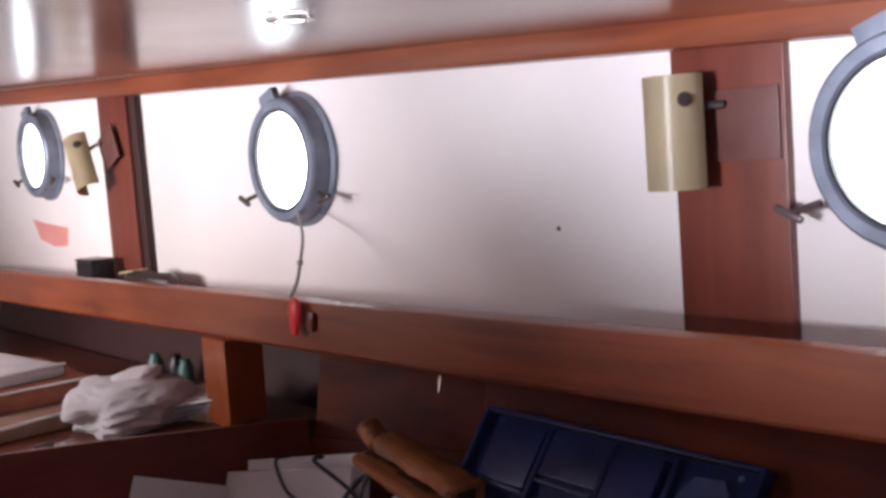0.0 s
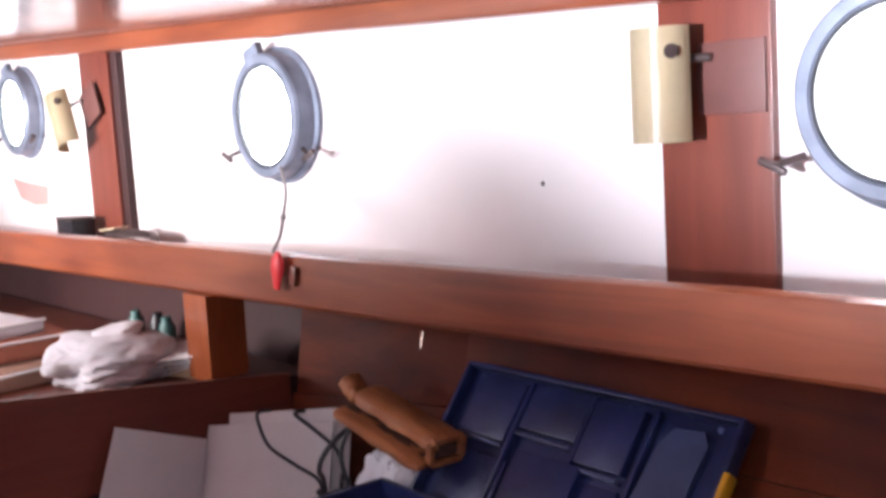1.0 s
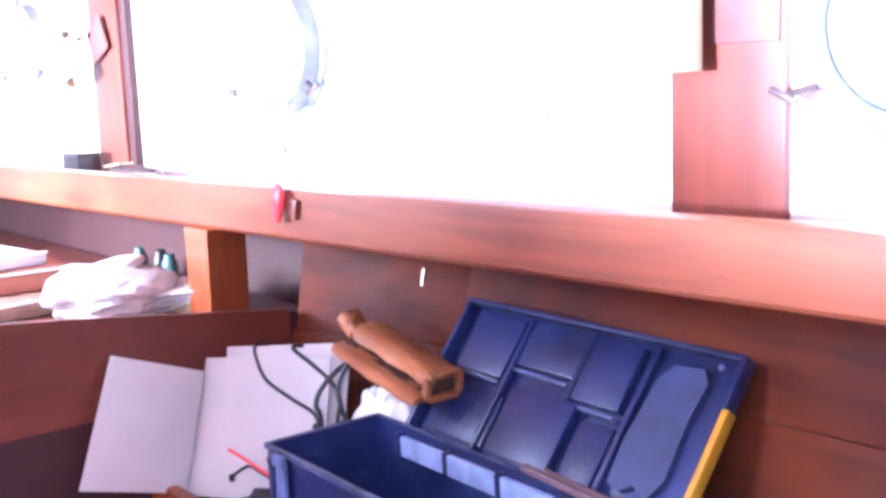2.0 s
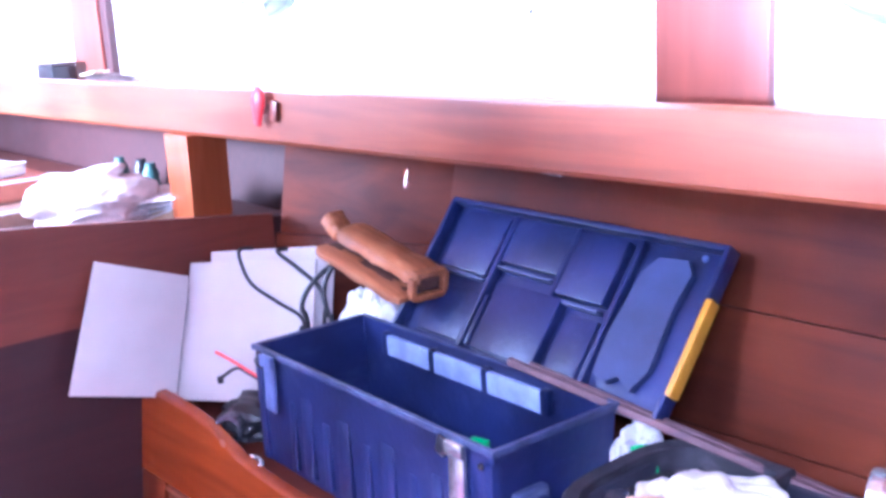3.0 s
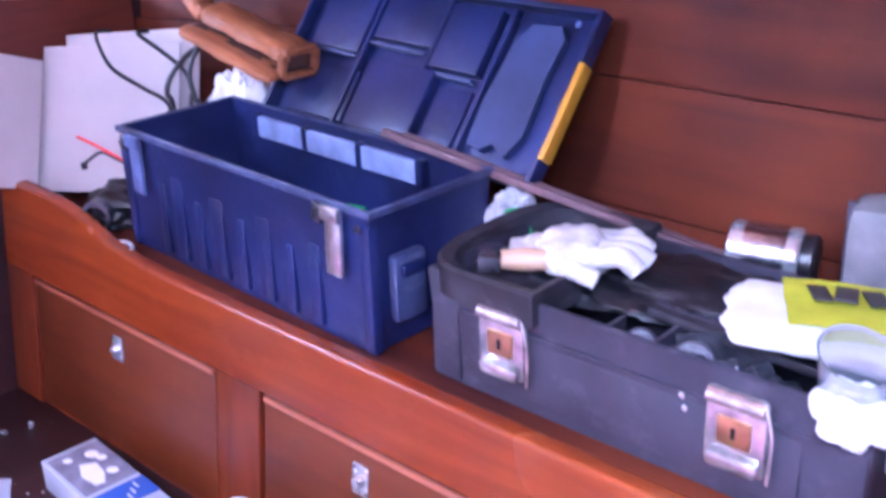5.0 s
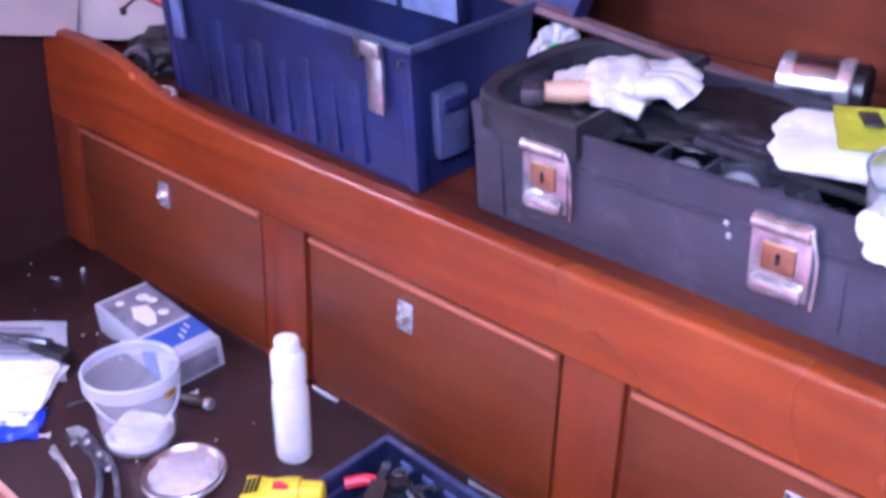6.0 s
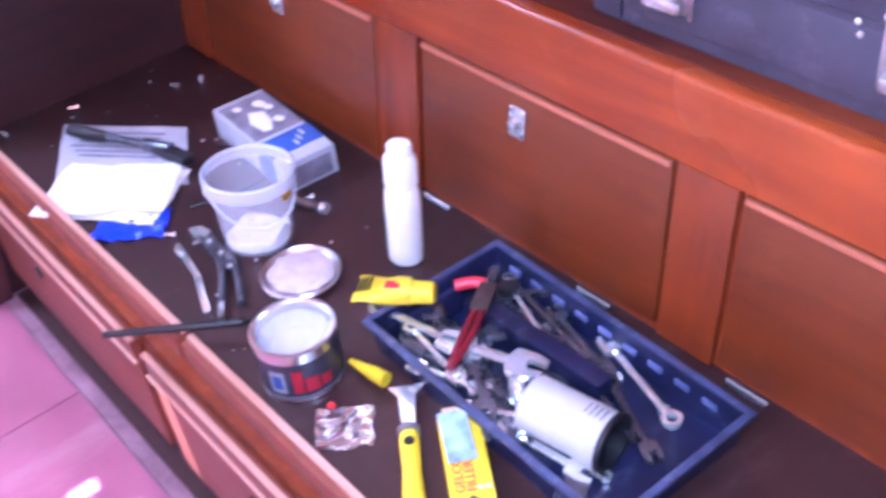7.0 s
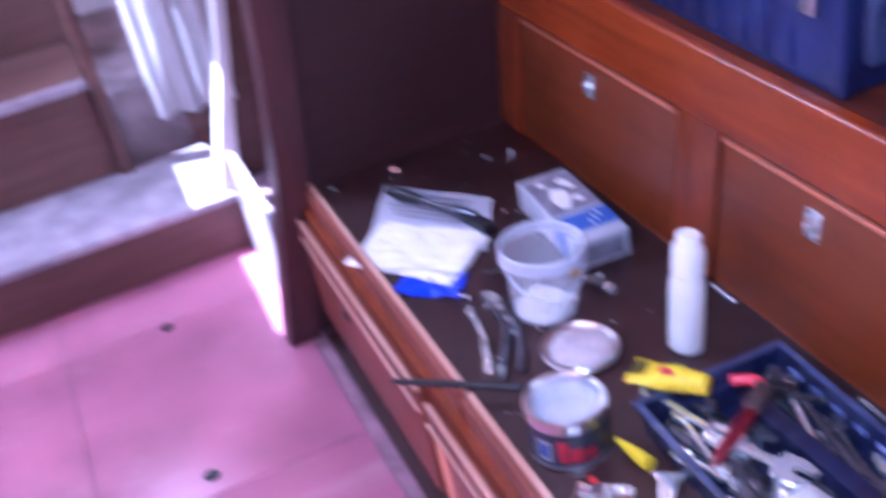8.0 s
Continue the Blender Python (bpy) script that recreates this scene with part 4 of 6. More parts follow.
for k in range(4):
    part("pip", bm_lathe([(0, 0.005), (0.005, 0.004), (0.006, 0)], 10, pose(-0.29 + 0.19 * k, 0.012, 0.275, 90)), M_BLUELIGHT, lid)

# contents and things round the blue box
gp = thing("green_packet", pose(0.905, 0.125, SHELF_Z + 0.012, 0, 0, 20), "small green foil packet in the toolbox", "packet")
part("foil", bm_box(0.030, 0.014, 0.185, 0.004, pose(0, 0, 0.0925, 0, 6)), M_GREEN, gp)
for k in range(7):
    a, L = rng.uniform(-20, 20), rng.uniform(0.16, 0.3)
    sp = thing("screwdriver", pose(0.46 + 0.07 * k, 0.19 + rng.uniform(-0.04, 0.04), SHELF_Z + 0.012, 0, 0, a), "dark old screwdriver in the toolbox", "screwdriver", "tools in the blue box")
    part("handle", bm_lathe([(0, 0), (0.010, 0.003), (0.013, 0.03), (0.011, 0.08), (0.007, 0.09), (0, 0.09)], 12, pose(0, 0, 0.014, 0, 82, 0)), (M_BLACK, M_DARKRED, M_BLACK)[k % 3], sp)
    part("blade", bm_lathe([(0, 0), (0.0035, 0), (0.0035, L * 0.6), (0, L * 0.6)], 8, pose(0.089, 0, 0.026, 0, 88, 0)), M_STEEL, sp)
sh = thing("oddments", pose(0.22, 0.16, SHELF_Z), "black rags and bits between toolbox and bulkhead", "rag")
part("rag", lump(0.10, 0.07, 0.04, 8, 0.35, 4), M_BLACK, sh)
pf = thing("pipe_fitting", pose(0.245, 0.085, SHELF_Z + 0.006, 90, 0, 30), "old metal pipe ring on the shelf", "fitting")
part("ring", bm_lathe([(0.022, -0.012), (0.030, -0.012), (0.030, 0.012), (0.022, 0.012), (0.022, -0.012)], 24, pose(0, 0.03, 0)), M_STEEL, pf)
bk = thing("shackle", pose(0.36, 0.052, SHELF_Z, 0, 0, 10), "small shiny shackle beside the rail", "shackle")
part("bow", bm_tube([(-0.02, 0, 0.006), (-0.025, 0.01, 0.012), (0, 0.018, 0.014), (0.025, 0.01, 0.012), (0.02, 0, 0.006)], 0.004, 8), M_CHROME, bk)
part("pin", bm_tube([(-0.03, 0, 0.006), (0, 0, 0.006), (0.03, 0, 0.006)], 0.004, 8), M_CHROME, bk)


# white boards leaning on the bulkhead
def board(name, corners, label, thick=0.005):
    """A thin board through its lower left, lower right, upper right and upper left corners."""
    bl, br, tr, tl = (Vector(c) for c in corners)
    x = (br - bl).normalized()
    y = (tl - bl).cross(x).normalized()
    m = Matrix((x, y, x.cross(y))).transposed().to_4x4()
    m.translation = bl
    o = thing(name, m, label, "board", "white boards")
    mi = m.inverted()
    q = [mi @ c for c in (bl, br, tr, tl)]
    bm = bm_prism([(c.x, c.z) for c in q], thick, "y", -thick / 2)
    bmesh.ops.bevel(bm, geom=bm.edges[:], offset=0.0012, segments=1, affect="EDGES")
    part("sheet", bm, M_BOARD, o)
    return o


board("white_board", ((0.003, -0.131, 0.913), (0.010, 0.089, 0.847), (-0.014, 0.162, 1.091), (-0.020, -0.035, 1.163)), "white painted board leaning on the bulkhead")
board("white_board", ((-0.010, 0.094, 0.836), (0.205, 0.292, 0.820), (0.155, 0.375, 1.110), (-0.040, 0.184, 1.111)), "white painted board with a folded edge leaning in the corner", 0.009)
board("white_board", ((0.000, 0.170, 0.813), (0.190, 0.350, 0.813), (0.170, 0.415, 1.135), (-0.022, 0.225, 1.130)), "white painted board behind the others")

cb = thing("cable", pose(0.10, 0.26, SHELF_Z), "black rubber-sheathed cable looped over the boards", "cable")
for pts, r in (
        (((-0.045, 0.020, 0.328), (-0.032, -0.018, 0.334), (-0.024, -0.022, 0.308), (0.002, -0.016, 0.265), (0.051, 0.013, 0.228), (0.093, 0.040, 0.196), (0.112, 0.030, 0.150), (0.118, 0.020, 0.02)), 0.0040),
        (((0.010, 0.070, 0.325), (0.028, 0.036, 0.328), (0.065, 0.057, 0.296), (0.104, 0.078, 0.259), (0.124, 0.081, 0.223), (0.129, 0.070, 0.188), (0.135, 0.050, 0.02)), 0.0045),
        (((0.150, 0.125, 0.320), (0.121, 0.112, 0.301), (0.101, 0.083, 0.277), (0.089, 0.056, 0.243), (0.090, 0.044, 0.214), (0.104, 0.045, 0.184), (0.110, 0.040, 0.02)), 0.0055),
        (((0.140, 0.130, 0.325), (0.125, 0.120, 0.310), (0.115, 0.095, 0.276), (0.117, 0.082, 0.241), (0.133, 0.080, 0.200), (0.140, 0.081, 0.188), (0.145, 0.070, 0.02)), 0.0055)):
    part("loop", bm_tube(pts, r, 8), M_BLACK, cb)
part("tie", bm_tube([(0.095, 0.035, 0.176), (0.115, 0.040, 0.170), (0.135, 0.060, 0.178), (0.150, 0.075, 0.186)], 0.007, 8), M_BLACK, cb, "black tape tie")
wr = thing("wire_end", pose(0.245, 0.085, SHELF_Z + 0.10), "short red and black wire ends", "wire")
part("red_wire", bm_tube([(0.108, 0.030, 0.045), (0.06, 0.02, 0.06), (0.0, 0.01, 0.075), (-0.03, 0.0, 0.085)], 0.003, 6), M_RED, wr, "red wire")
part("black_wire", bm_tube([(0.108, 0.032, 0.040), (0.06, 0.02, 0.055), (0.02, 0.015, 0.06), (-0.01, 0.0, 0.04), (-0.02, 0.0, 0.032)], 0.003, 6), M_BLACK, wr)
part("plug", bm_lathe([(0, -0.008), (0.006, -0.006), (0.006, 0.006), (0, 0.008)], 10, pose(-0.022, 0, 0.03)), M_BLACK, wr)
wc = thing("white_cloth", pose(0.330, 0.430, SHELF_Z), "white cloth bundled up behind the toolbox", "cloth")
part("folded_cloth", lump(0.110, 0.070, 0.165, 21, 0.30, 5, 2.2), M_CLOTH, wc)
part("fold", lump(0.065, 0.055, 0.100, 25, 0.32, 5, 2.4), M_WHITECLOTH, wc).matrix_basis = pose(-0.078, -0.030, 0.085, 0, 20, 0)

# folded wooden thing lying on the cloth
wb = thing("wooden_clamp", Matrix.Translation((0.355, 0.380, 1.120)) @ pose(0, 0, 0, 0, 10, -4), "worn orange-brown wooden clamp on the cloth bundle", "clamp")


def weathered(L, ry, rz, seed, flat=0.0):
    """A long rounded baulk with an uneven, gnawed surface and a flat underside."""
    bm = bmesh.new()
    off = Vector((seed * 1.3, seed * 0.7, seed * 2.1))
    rings = []
    for i in range(25):
        u = i / 24 - 0.5
        k = 1 - 0.30 * max(0, abs(u) * 2 - 0.86) / 0.14
        row = []
        for j in range(20):
            a = 2 * math.pi * j / 20
            c, d = math.cos(a), math.sin(a)
            q = 1 / max(abs(c), abs(d)) ** 0.55
            w = q * k * (1 + 0.16 * noise.noise(Vector((u * 5, c * 0.9, d * 0.9)) + off) + 0.06 * noise.noise(Vector((u * 16, c * 2, d * 2)) + off))
            row.append(bm.verts.new((u * L, ry * c * w, max(rz * d * w, flat))))
        rings.append(row)
    for p, q in zip(rings, rings[1:]):
        for j in range(20):
            bm.faces.new((p[j], p[(j + 1) % 20], q[(j + 1) % 20], q[j]))
    bm.faces.new(rings[0][::-1])
    bm.faces.new(rings[-1])
    return bm


part("jaw", weathered(0.285, 0.040, 0.028, 3), M_OLDWOOD, wb).matrix_basis = pose(0.012, 0.016, 0.026)
part("jaw", weathered(0.300, 0.026, 0.017, 9), M_OLDWOOD, wb).matrix_basis = pose(0.0, -0.032, -0.004, 8)
# Groove and hollow are solid dark blocks standing in for their shade.
part("groove", bm_box(0.270, 0.030, 0.020, 0.004, pose(0.0, -0.016, 0.004)), M_GROOVE, wb, "dark strip painting the shaded groove between the jaws")
part("knob", weathered(0.060, 0.026, 0.026, 5), M_OLDWOOD, wb, "gnarled end").matrix_basis = pose(-0.155, 0.004, 0.034, 0, 30, 0)
part("hollow", bm_box(0.012, 0.046, 0.026, 0.005, pose(0.1505, 0.014, 0.024)), M_GROOVE, wb, "dark block painting the shaded hollow end")
for y, z, w, h in ((0.014, 0.046, 0.070, 0.012), (0.014, -0.001, 0.074, 0.012), (-0.024, 0.020, 0.012, 0.040), (0.050, 0.022, 0.012, 0.044)):
    part("end_grain", bm_box(0.018, w, h, 0.004, pose(0.152, y, z)), M_OLDWOOD, wb)

# wooden rod along the back
rd = thing("wooden_strip", pose(0, 0, 0), "long thin grey-brown wooden strip lying on the boxes", "strip")
part("strip", bm_bar((0.825, 0.278, 1.066), (1.66, 0.435, 0.900), 0.012, 0.012, 0.003), M_STRIP, rd)
part("strip", bm_bar((0.85, 0.300, 1.060), (1.66, 0.462, 0.893), 0.009, 0.009, 0.002), M_STRIP, rd)
lb = thing("small_label", pose(0.62, 0.597, 1.312), "small shiny metal label on the hull lining", "label")
part("plate", bm_box(0.075, 0.004, 0.022, 0.001, pose(0, 0, 0, 0, 4)), M_CHROME, lb)

# ---- dark grey toolbox ----
GW, GD, GH = 0.61, 0.275, 0.165
gb = thing("toolbox", pose(1.40, 0.222, SHELF_Z), "dark grey plastic toolbox with chrome latches, open", "toolbox", "toolboxes")
body = part("body", open_box(GW, GD, GH, 0.008, taper=0.955, bevel=0.002), M_GREY, gb)
part("front_rib", bm_box(0.52, 0.006, 0.004, 0.0015, pose(0.01, -GD / 2 + 0.001, 0.118)), M_GREY, body)
part("front_panel", bm_box(0.44, 0.008, 0.085, 0.004, pose(0.01, -GD / 2 + 0.004, 0.065, -1.5)), M_GREY, body)
for s in (-1, 1):
    cl = part("side_clip", bm_box(0.026, 0.070, 0.075, 0.006, pose(s * (GW / 2 + 0.008), -0.06, 0.115)), M_CLIP, gb, "grey ribbed side clip")
    for k in range(4):
        part("ridge", bm_box(0.006, 0.008, 0.06, 0.002, pose(s * (GW / 2 + 0.022), -0.085 + 0.017 * k, 0.115)), M_CLIP, cl)
    part("corner_post", bm_box(0.05, 0.03, 0.16, 0.008, pose(s * (GW / 2 - 0.030), -GD / 2 + 0.014, 0.085)), M_GREY, body)


def chrome_latch(x):
    la = part("latch", bm_box(0.074, 0.010, 0.098, 0.006, pose(x, -GD / 2 - 0.006, 0.098)), M_LATCH, gb, "chrome draw latch with a lock plate")
    part("hasp", bm_lathe([(0, -0.034), (0.010, -0.034), (0.010, 0.034), (0, 0.034)], 14, pose(x, -GD / 2 - 0.009, 0.136, 0, 90)), M_LATCH, la)
    part("tongue", bm_box(0.062, 0.008, 0.018, 0.006, pose(x, -GD / 2 - 0.015, 0.060)), M_LATCH, la)
    part("lock_plate", bm_box(0.040, 0.004, 0.034, 0.003, pose(x, -GD / 2 - 0.012, 0.098)), M_BRASS, la, "brass-coloured lock plate")
    part("keyhole", bm_box(0.005, 0.003, 0.014, 0.001, pose(x, -GD / 2 - 0.0145, 0.098)), M_BLACK, la)
    part("bail", bm_tube([(x + 0.034, -GD / 2 - 0.01, 0.141), (x + 0.044, -GD / 2 - 0.012, 0.106), (x + 0.042, -GD / 2 - 0.010, 0.048)], 0.003, 8), M_LATCH, la)


chrome_latch(-0.170)
chrome_latch(0.158)
for x, z in ((0.088, 0.115), (0.092, 0.100)):
    part("rivet", bm_lathe([(0, 0.003), (0.004, 0.002), (0.005, 0)], 10, pose(x, -GD / 2 - 0.003, z, 90)), M_CHROME, body)
# lift-out tray with a rounded rim over the box's end
bm = bmesh.new()
outl = []
for i in range(26):
    a = math.pi * (0.5 + i / 25)
    outl.append((-0.215 + 0.105 * abs(math.cos(a)) ** 0.62 * math.copysign(1, math.cos(a)), 0.150 * abs(math.sin(a)) ** 0.62 * math.copysign(1, math.sin(a))))
outl += [(-0.118, -0.150), (-0.118, 0.150)]
inl = [(-0.20 + (x + 0.20) * 0.84, y * 0.86) for x, y in outl]
rings = [[bm.verts.new((x, y, z)) for x, y in pts] for pts, z in ((outl, 0.136), (outl, 0.178), ([(x * 0.985 - 0.002, y * 0.97) for x, y in outl], 0.182), (inl, 0.178), (inl, 0.144))]
for a, b in zip(rings, rings[1:]):
    for k in range(len(a)):
        bm.faces.new((a[k], a[(k + 1) % len(a)], b[(k + 1) % len(a)], b[k]))
bm.faces.new(rings[-1])
bmesh.ops.recalc_face_normals(bm, faces=bm.faces[:])
tray = part("lift_out_tray", bm, M_TRAY, gb, "black lift-out tray with a thick worn rim")
part("flap", bm_box(0.33, 0.20, 0.012, 0.004, pose(0.150, 0.045, 0.140, -4, 3, 0)), M_TRAY, gb, "black inner flap")
part("divider", bm_box(0.006, 0.24, 0.10, 0.002, pose(0.03, 0, 0.10)), M_GREY, body)
part("rag", lump(0.20, 0.088, 0.026, 31, 0.35, 5, 2.4), M_BLACK, gb, "black rag heaped in the box").matrix_basis = pose(-0.03, 0.030, 0.128, 0, 0, 8)
part("partition", bm_box(0.006, 0.060, 0.095, 0.002, pose(-0.040, -0.100, 0.105, 0, 8)), M_GREY, body, "thin upright partition")
part("inner_rail", bm_box(0.30, 0.022, 0.016, 0.004, pose(0.135, -0.020, 0.146, 0, 3, 3)), M_GREY, gb, "grey inner rail")
for x, y, r in ((0.005, -0.098, 0.024), (0.075, -0.096, 0.028), (0.115, -0.104, 0.020)):
    part("disc", bm_lathe([(0, 0.004), (r * 0.9, 0.004), (r, 0.002), (r, -0.002), (0, -0.004)], 24, pose(x, y, 0.130, 62, 20, 0)), M_GREY, gb, "worn grey sanding disc")
for k in range(6):
    sk = thing("socket", pose(1.46 + 0.035 * k, 0.115 + 0.012 * (k % 3), SHELF_Z + 0.125, 0, 70 + 8 * k, 30 * k), "grey metal socket in the toolbox", "socket", "sockets in the grey box")
    part("barrel", bm_lathe([(0.006, 0), (0.012, 0), (0.013, 0.012), (0.015, 0.014), (0.015, 0.034), (0.009, 0.034), (0.009, 0.02)], 16), M_STEEL, sk)
sp = thing("putty_knife", pose(1.44, 0.15, SHELF_Z + 0.125, 0, 80, 20), "old grey scraper standing in the toolbox", "scraper")
part("blade", bm_box(0.05, 0.003, 0.10, 0.001, pose(0, 0, 0.05)), M_STEEL, sp)
part("handle", bm_lathe([(0, 0), (0.01, 0.003), (0.013, 0.05), (0.009, 0.09), (0, 0.092)], 14, pose(0, 0, -0.09)), M_GREY, sp)

# glove, brush and green tape on the tray
gl = thing("work_glove", pose(1.254, 0.200, SHELF_Z + 0.168, 2, -2, 30), "dirty white cotton work glove lying crumpled on the tray", "glove")
part("palm", lump(0.060, 0.056, 0.030, 41, 0.20, 5, 1.8), M_GLOVE, gl)
for k, (y, L, a) in enumerate(((-0.036, 0.050, -10), (-0.013, 0.062, -3), (0.012, 0.060, 4), (0.034, 0.046, 12))):
    ca, sa = math.cos(radians(a)), math.sin(radians(a))
    part("finger", bm_tube([(0.020, y * 0.9, 0.026), (0.040 + L * 0.4 * ca, y + L * 0.4 * sa, 0.034 - 0.004 * k), (0.038 + L * 0.8 * ca, y + L * 0.8 * sa, 0.024), (0.036 + L * ca, y + L * sa, 0.016)], 0.0155, 12, None, 0.88), M_GLOVE, gl)
part("thumb", bm_tube([(-0.01, -0.040, 0.020), (0.012, -0.062, 0.022), (0.035, -0.070, 0.014)], 0.015, 12, None, 0.8), M_GLOVE, gl)
part("cuff", lump(0.034, 0.040, 0.022, 43, 0.25, 4, 2.0), M_GLOVE, gl).matrix_basis = pose(-0.055, 0.004, 0)
br = thing("hand_brush", pose(1.232, 0.148, SHELF_Z + 0.178, 0, 0, 33), "old brush with a pale wooden handle", "brush")
part("handle", bm_lathe([(0, -0.055), (0.012, -0.05), (0.016, -0.02), (0.013, 0.03), (0.017, 0.07), (0, 0.075)], 16, pose(0, 0, 0.012, 0, 88, 0)), M_PALEWOOD, br)
part("ferrule", bm_box(0.03, 0.05, 0.022, 0.004, pose(-0.06, 0, 0.012)), M_STEEL, br)
gt = thing("plastic_bag", pose(1.045, 0.335, SHELF_Z), "crumpled clear plastic bag with a green roll", "bag")
part("bag", lump(0.045, 0.06, 0.112, 51, 0.35, 5, 2.5), M_CLOTH, gt)
part("roll", bm_lathe([(0.012, -0.012), (0.03, -0.012), (0.03, 0.012), (0.012, 0.012), (0.012, -0.012)], 24, pose(0.030, -0.030, 0.145, 70, 20, 0)), M_GREEN, gt, "green tape roll")

# black block added in the dark behind, carrying a tin and a grey case
kb = thing("dark_support", pose(1.56, 0.455, SHELF_Z), "flat black block added in the dark behind the toolbox", "bag")
part("bag", bm_box(0.62, 0.13, 0.10, 0.03, pose(0, 0, 0.05)), M_BLACK, kb)
part("strap", bm_tube([(-0.25, -0.06, 0.09), (-0.1, -0.075, 0.115), (0.1, -0.07, 0.11), (0.28, -0.06, 0.09)], 0.008, 8), M_TERRA, kb, "brown strap")
tn = thing("spray_tin", pose(1.415, 0.430, SHELF_Z + 0.150, 0, 90, 14), "bright chrome tin lying on its side", "tin")
part("can", bm_lathe([(0, -0.044), (0.030, -0.044), (0.033, -0.048), (0.041, -0.050), (0.043, -0.046), (0.042, -0.040), (0.042, 0.036), (0.043, 0.042), (0.041, 0.046), (0, 0.046)], 32), M_CHROME, tn)
part("band", bm_lathe([(0.0428, -0.030), (0.0428, 0.026), (0.0422, 0.027), (0.0422, -0.031), (0.0428, -0.030)], 32), M_FOIL, tn, "brushed silver band")
part("cap", bm_lathe([(0, 0.0465), (0.034, 0.0465), (0.035, 0.062), (0.03, 0.066), (0, 0.066)], 28), M_BLACK, tn, "black cap")
gc = thing("grinder_case", pose(1.575, 0.47, SHELF_Z + 0.10, 0, 0, 8), "grey rounded plastic case on the black block", "case")
part("shell", bm_box(0.13, 0.09, 0.15, 0.030, pose(0, 0, 0.075)), M_CLIP, gc)
part("seam", bm_box(0.134, 0.006, 0.14, 0.002, pose(0, -0.015, 0.075)), M_GREY, gc)

# filler bag lying on the grey box
fb = thing("filler_bag", pose(1.60, 0.245, SHELF_Z + 0.158, -3, 3, 24), "part-used white and yellow filler bag with dark lettering", "bag")
bm = lump(0.150, 0.110, 0.020, 61, 0.16, 5, 1.9)
for v in bm.verts:
    u, w = v.co.x / 0.150, v.co.y / 0.110
    q = max(abs(u), abs(w), 1e-6) / max(math.hypot(u, w), 1e-6)
    v.co.x, v.co.y = v.co.x * (0.45 + 0.50 / max(q, 0.707)), v.co.y * (0.45 + 0.50 / max(q, 0.707))
part("sack", bm, M_PAPER, fb)
yb = crumpled_sheet(0.18, 0.135, 63, 0.004, 14, 0.001)
yl = part("yellow_print", yb, M_LIME, fb, "yellow printed panel")
yl.matrix_basis = pose(0.02, 0.005, 0.0350, 0, 0, 4)
for k, (x, w) in enumerate(((-0.052, 0.022), (-0.022, 0.026), (0.010, 0.024), (0.042, 0.026))):
    part("print_bar", bm_box(w, 0.042, 0.003, 0.001, pose(x, 0.012 + 0.004 * (k % 2), 0.0095, 0, 0, 8 * (-1) ** k)), M_OLIVE, yl)
cp = thing("plastic_cup", pose(1.662, 0.105, SHELF_Z + 0.160, 24, 14, 0), "crushed clear plastic cup on the toolbox edge", "cup")
part("cup", bm_lathe([(0, 0.0), (0.030, 0.0), (0.040, 0.085), (0.042, 0.088), (0.0385, 0.085), (0.029, 0.003), (0, 0.003)], 28, sy=0.8), M_CLEAR, cp)
part("tissue", lump(0.045, 0.035, 0.03, 71, 0.4, 4), M_PAPER, cp, "white tissue").matrix_basis = pose(0.015, -0.02, 0.0)

# ---- on the seat ----
# cardboard box, white and blue
bx = thing("carton", pose(0.468, -0.112, SEAT_Z, 0, 0, -4), "white and blue printed cardboard box", "box")
part("carton", bm_box(0.268, 0.108, 0.060, 0.002, pose(0, 0, 0.0305)), M_CARTON, bx)
part("top_print", bm_box(0.150, 0.100, 0.0012, 0, pose(-0.045, 0.002, 0.0613)), M_GREYPRINT, bx, "grey pictured top")
part("picture", bm_prism([(-0.066, -0.012), (-0.030, -0.026), (0.012, -0.020), (0.016, -0.004), (-0.012, 0.010), (-0.052, 0.014)], 0.0012, "z", 0.0622), M_PAPER, bx, "white pictured shape")
for x, y, r in ((-0.085, 0.022, 0.012), (-0.062, 0.030, 0.009), (-0.010, 0.024, 0.010), (-0.095, -0.020, 0.008)):
    part("picture", bm_lathe([(0, 0.0014), (r * 0.9, 0.0012), (r, 0)], 7, pose(x, y, 0.0618, 0, 0, 20), sx=1.3), M_PAPER, bx)
part("blue_band", bm_box(0.062, 0.1086, 0.0615, 0.001, pose(0.072, 0.0, 0.0310)), M_BLUEPRINT, bx, "blue printed band")
part("white_band", bm_box(0.026, 0.1090, 0.058, 0.001, pose(0.1225, 0, 0.0300)), M_CARTON, bx)
part("end_flap", bm_box(0.002, 0.085, 0.040, 0.0005, pose(0.1368, 0, 0.028)), M_GREYPRINT, bx)
for k in range(3):
    part("print_bar", bm_box(0.018, 0.003, 0.001, 0, pose(0.062 + 0.012 * k, 0.03 - 0.012 * k, 0.0624)), M_PAPER, bx)

# papers, pen tool, tissue and blue wrapper
ps = thing("instruction_sheet", pose(0.234, -0.317, SEAT_Z, 0, 0, 38), "printed white instruction sheet lying on the seat", "paper")
bm = crumpled_sheet(0.270, 0.185, 81, 0.003, 16)
for v in bm.verts:
    v.co.x -= 0.42 * v.co.y
part("sheet", bm, M_PAPER2, ps)
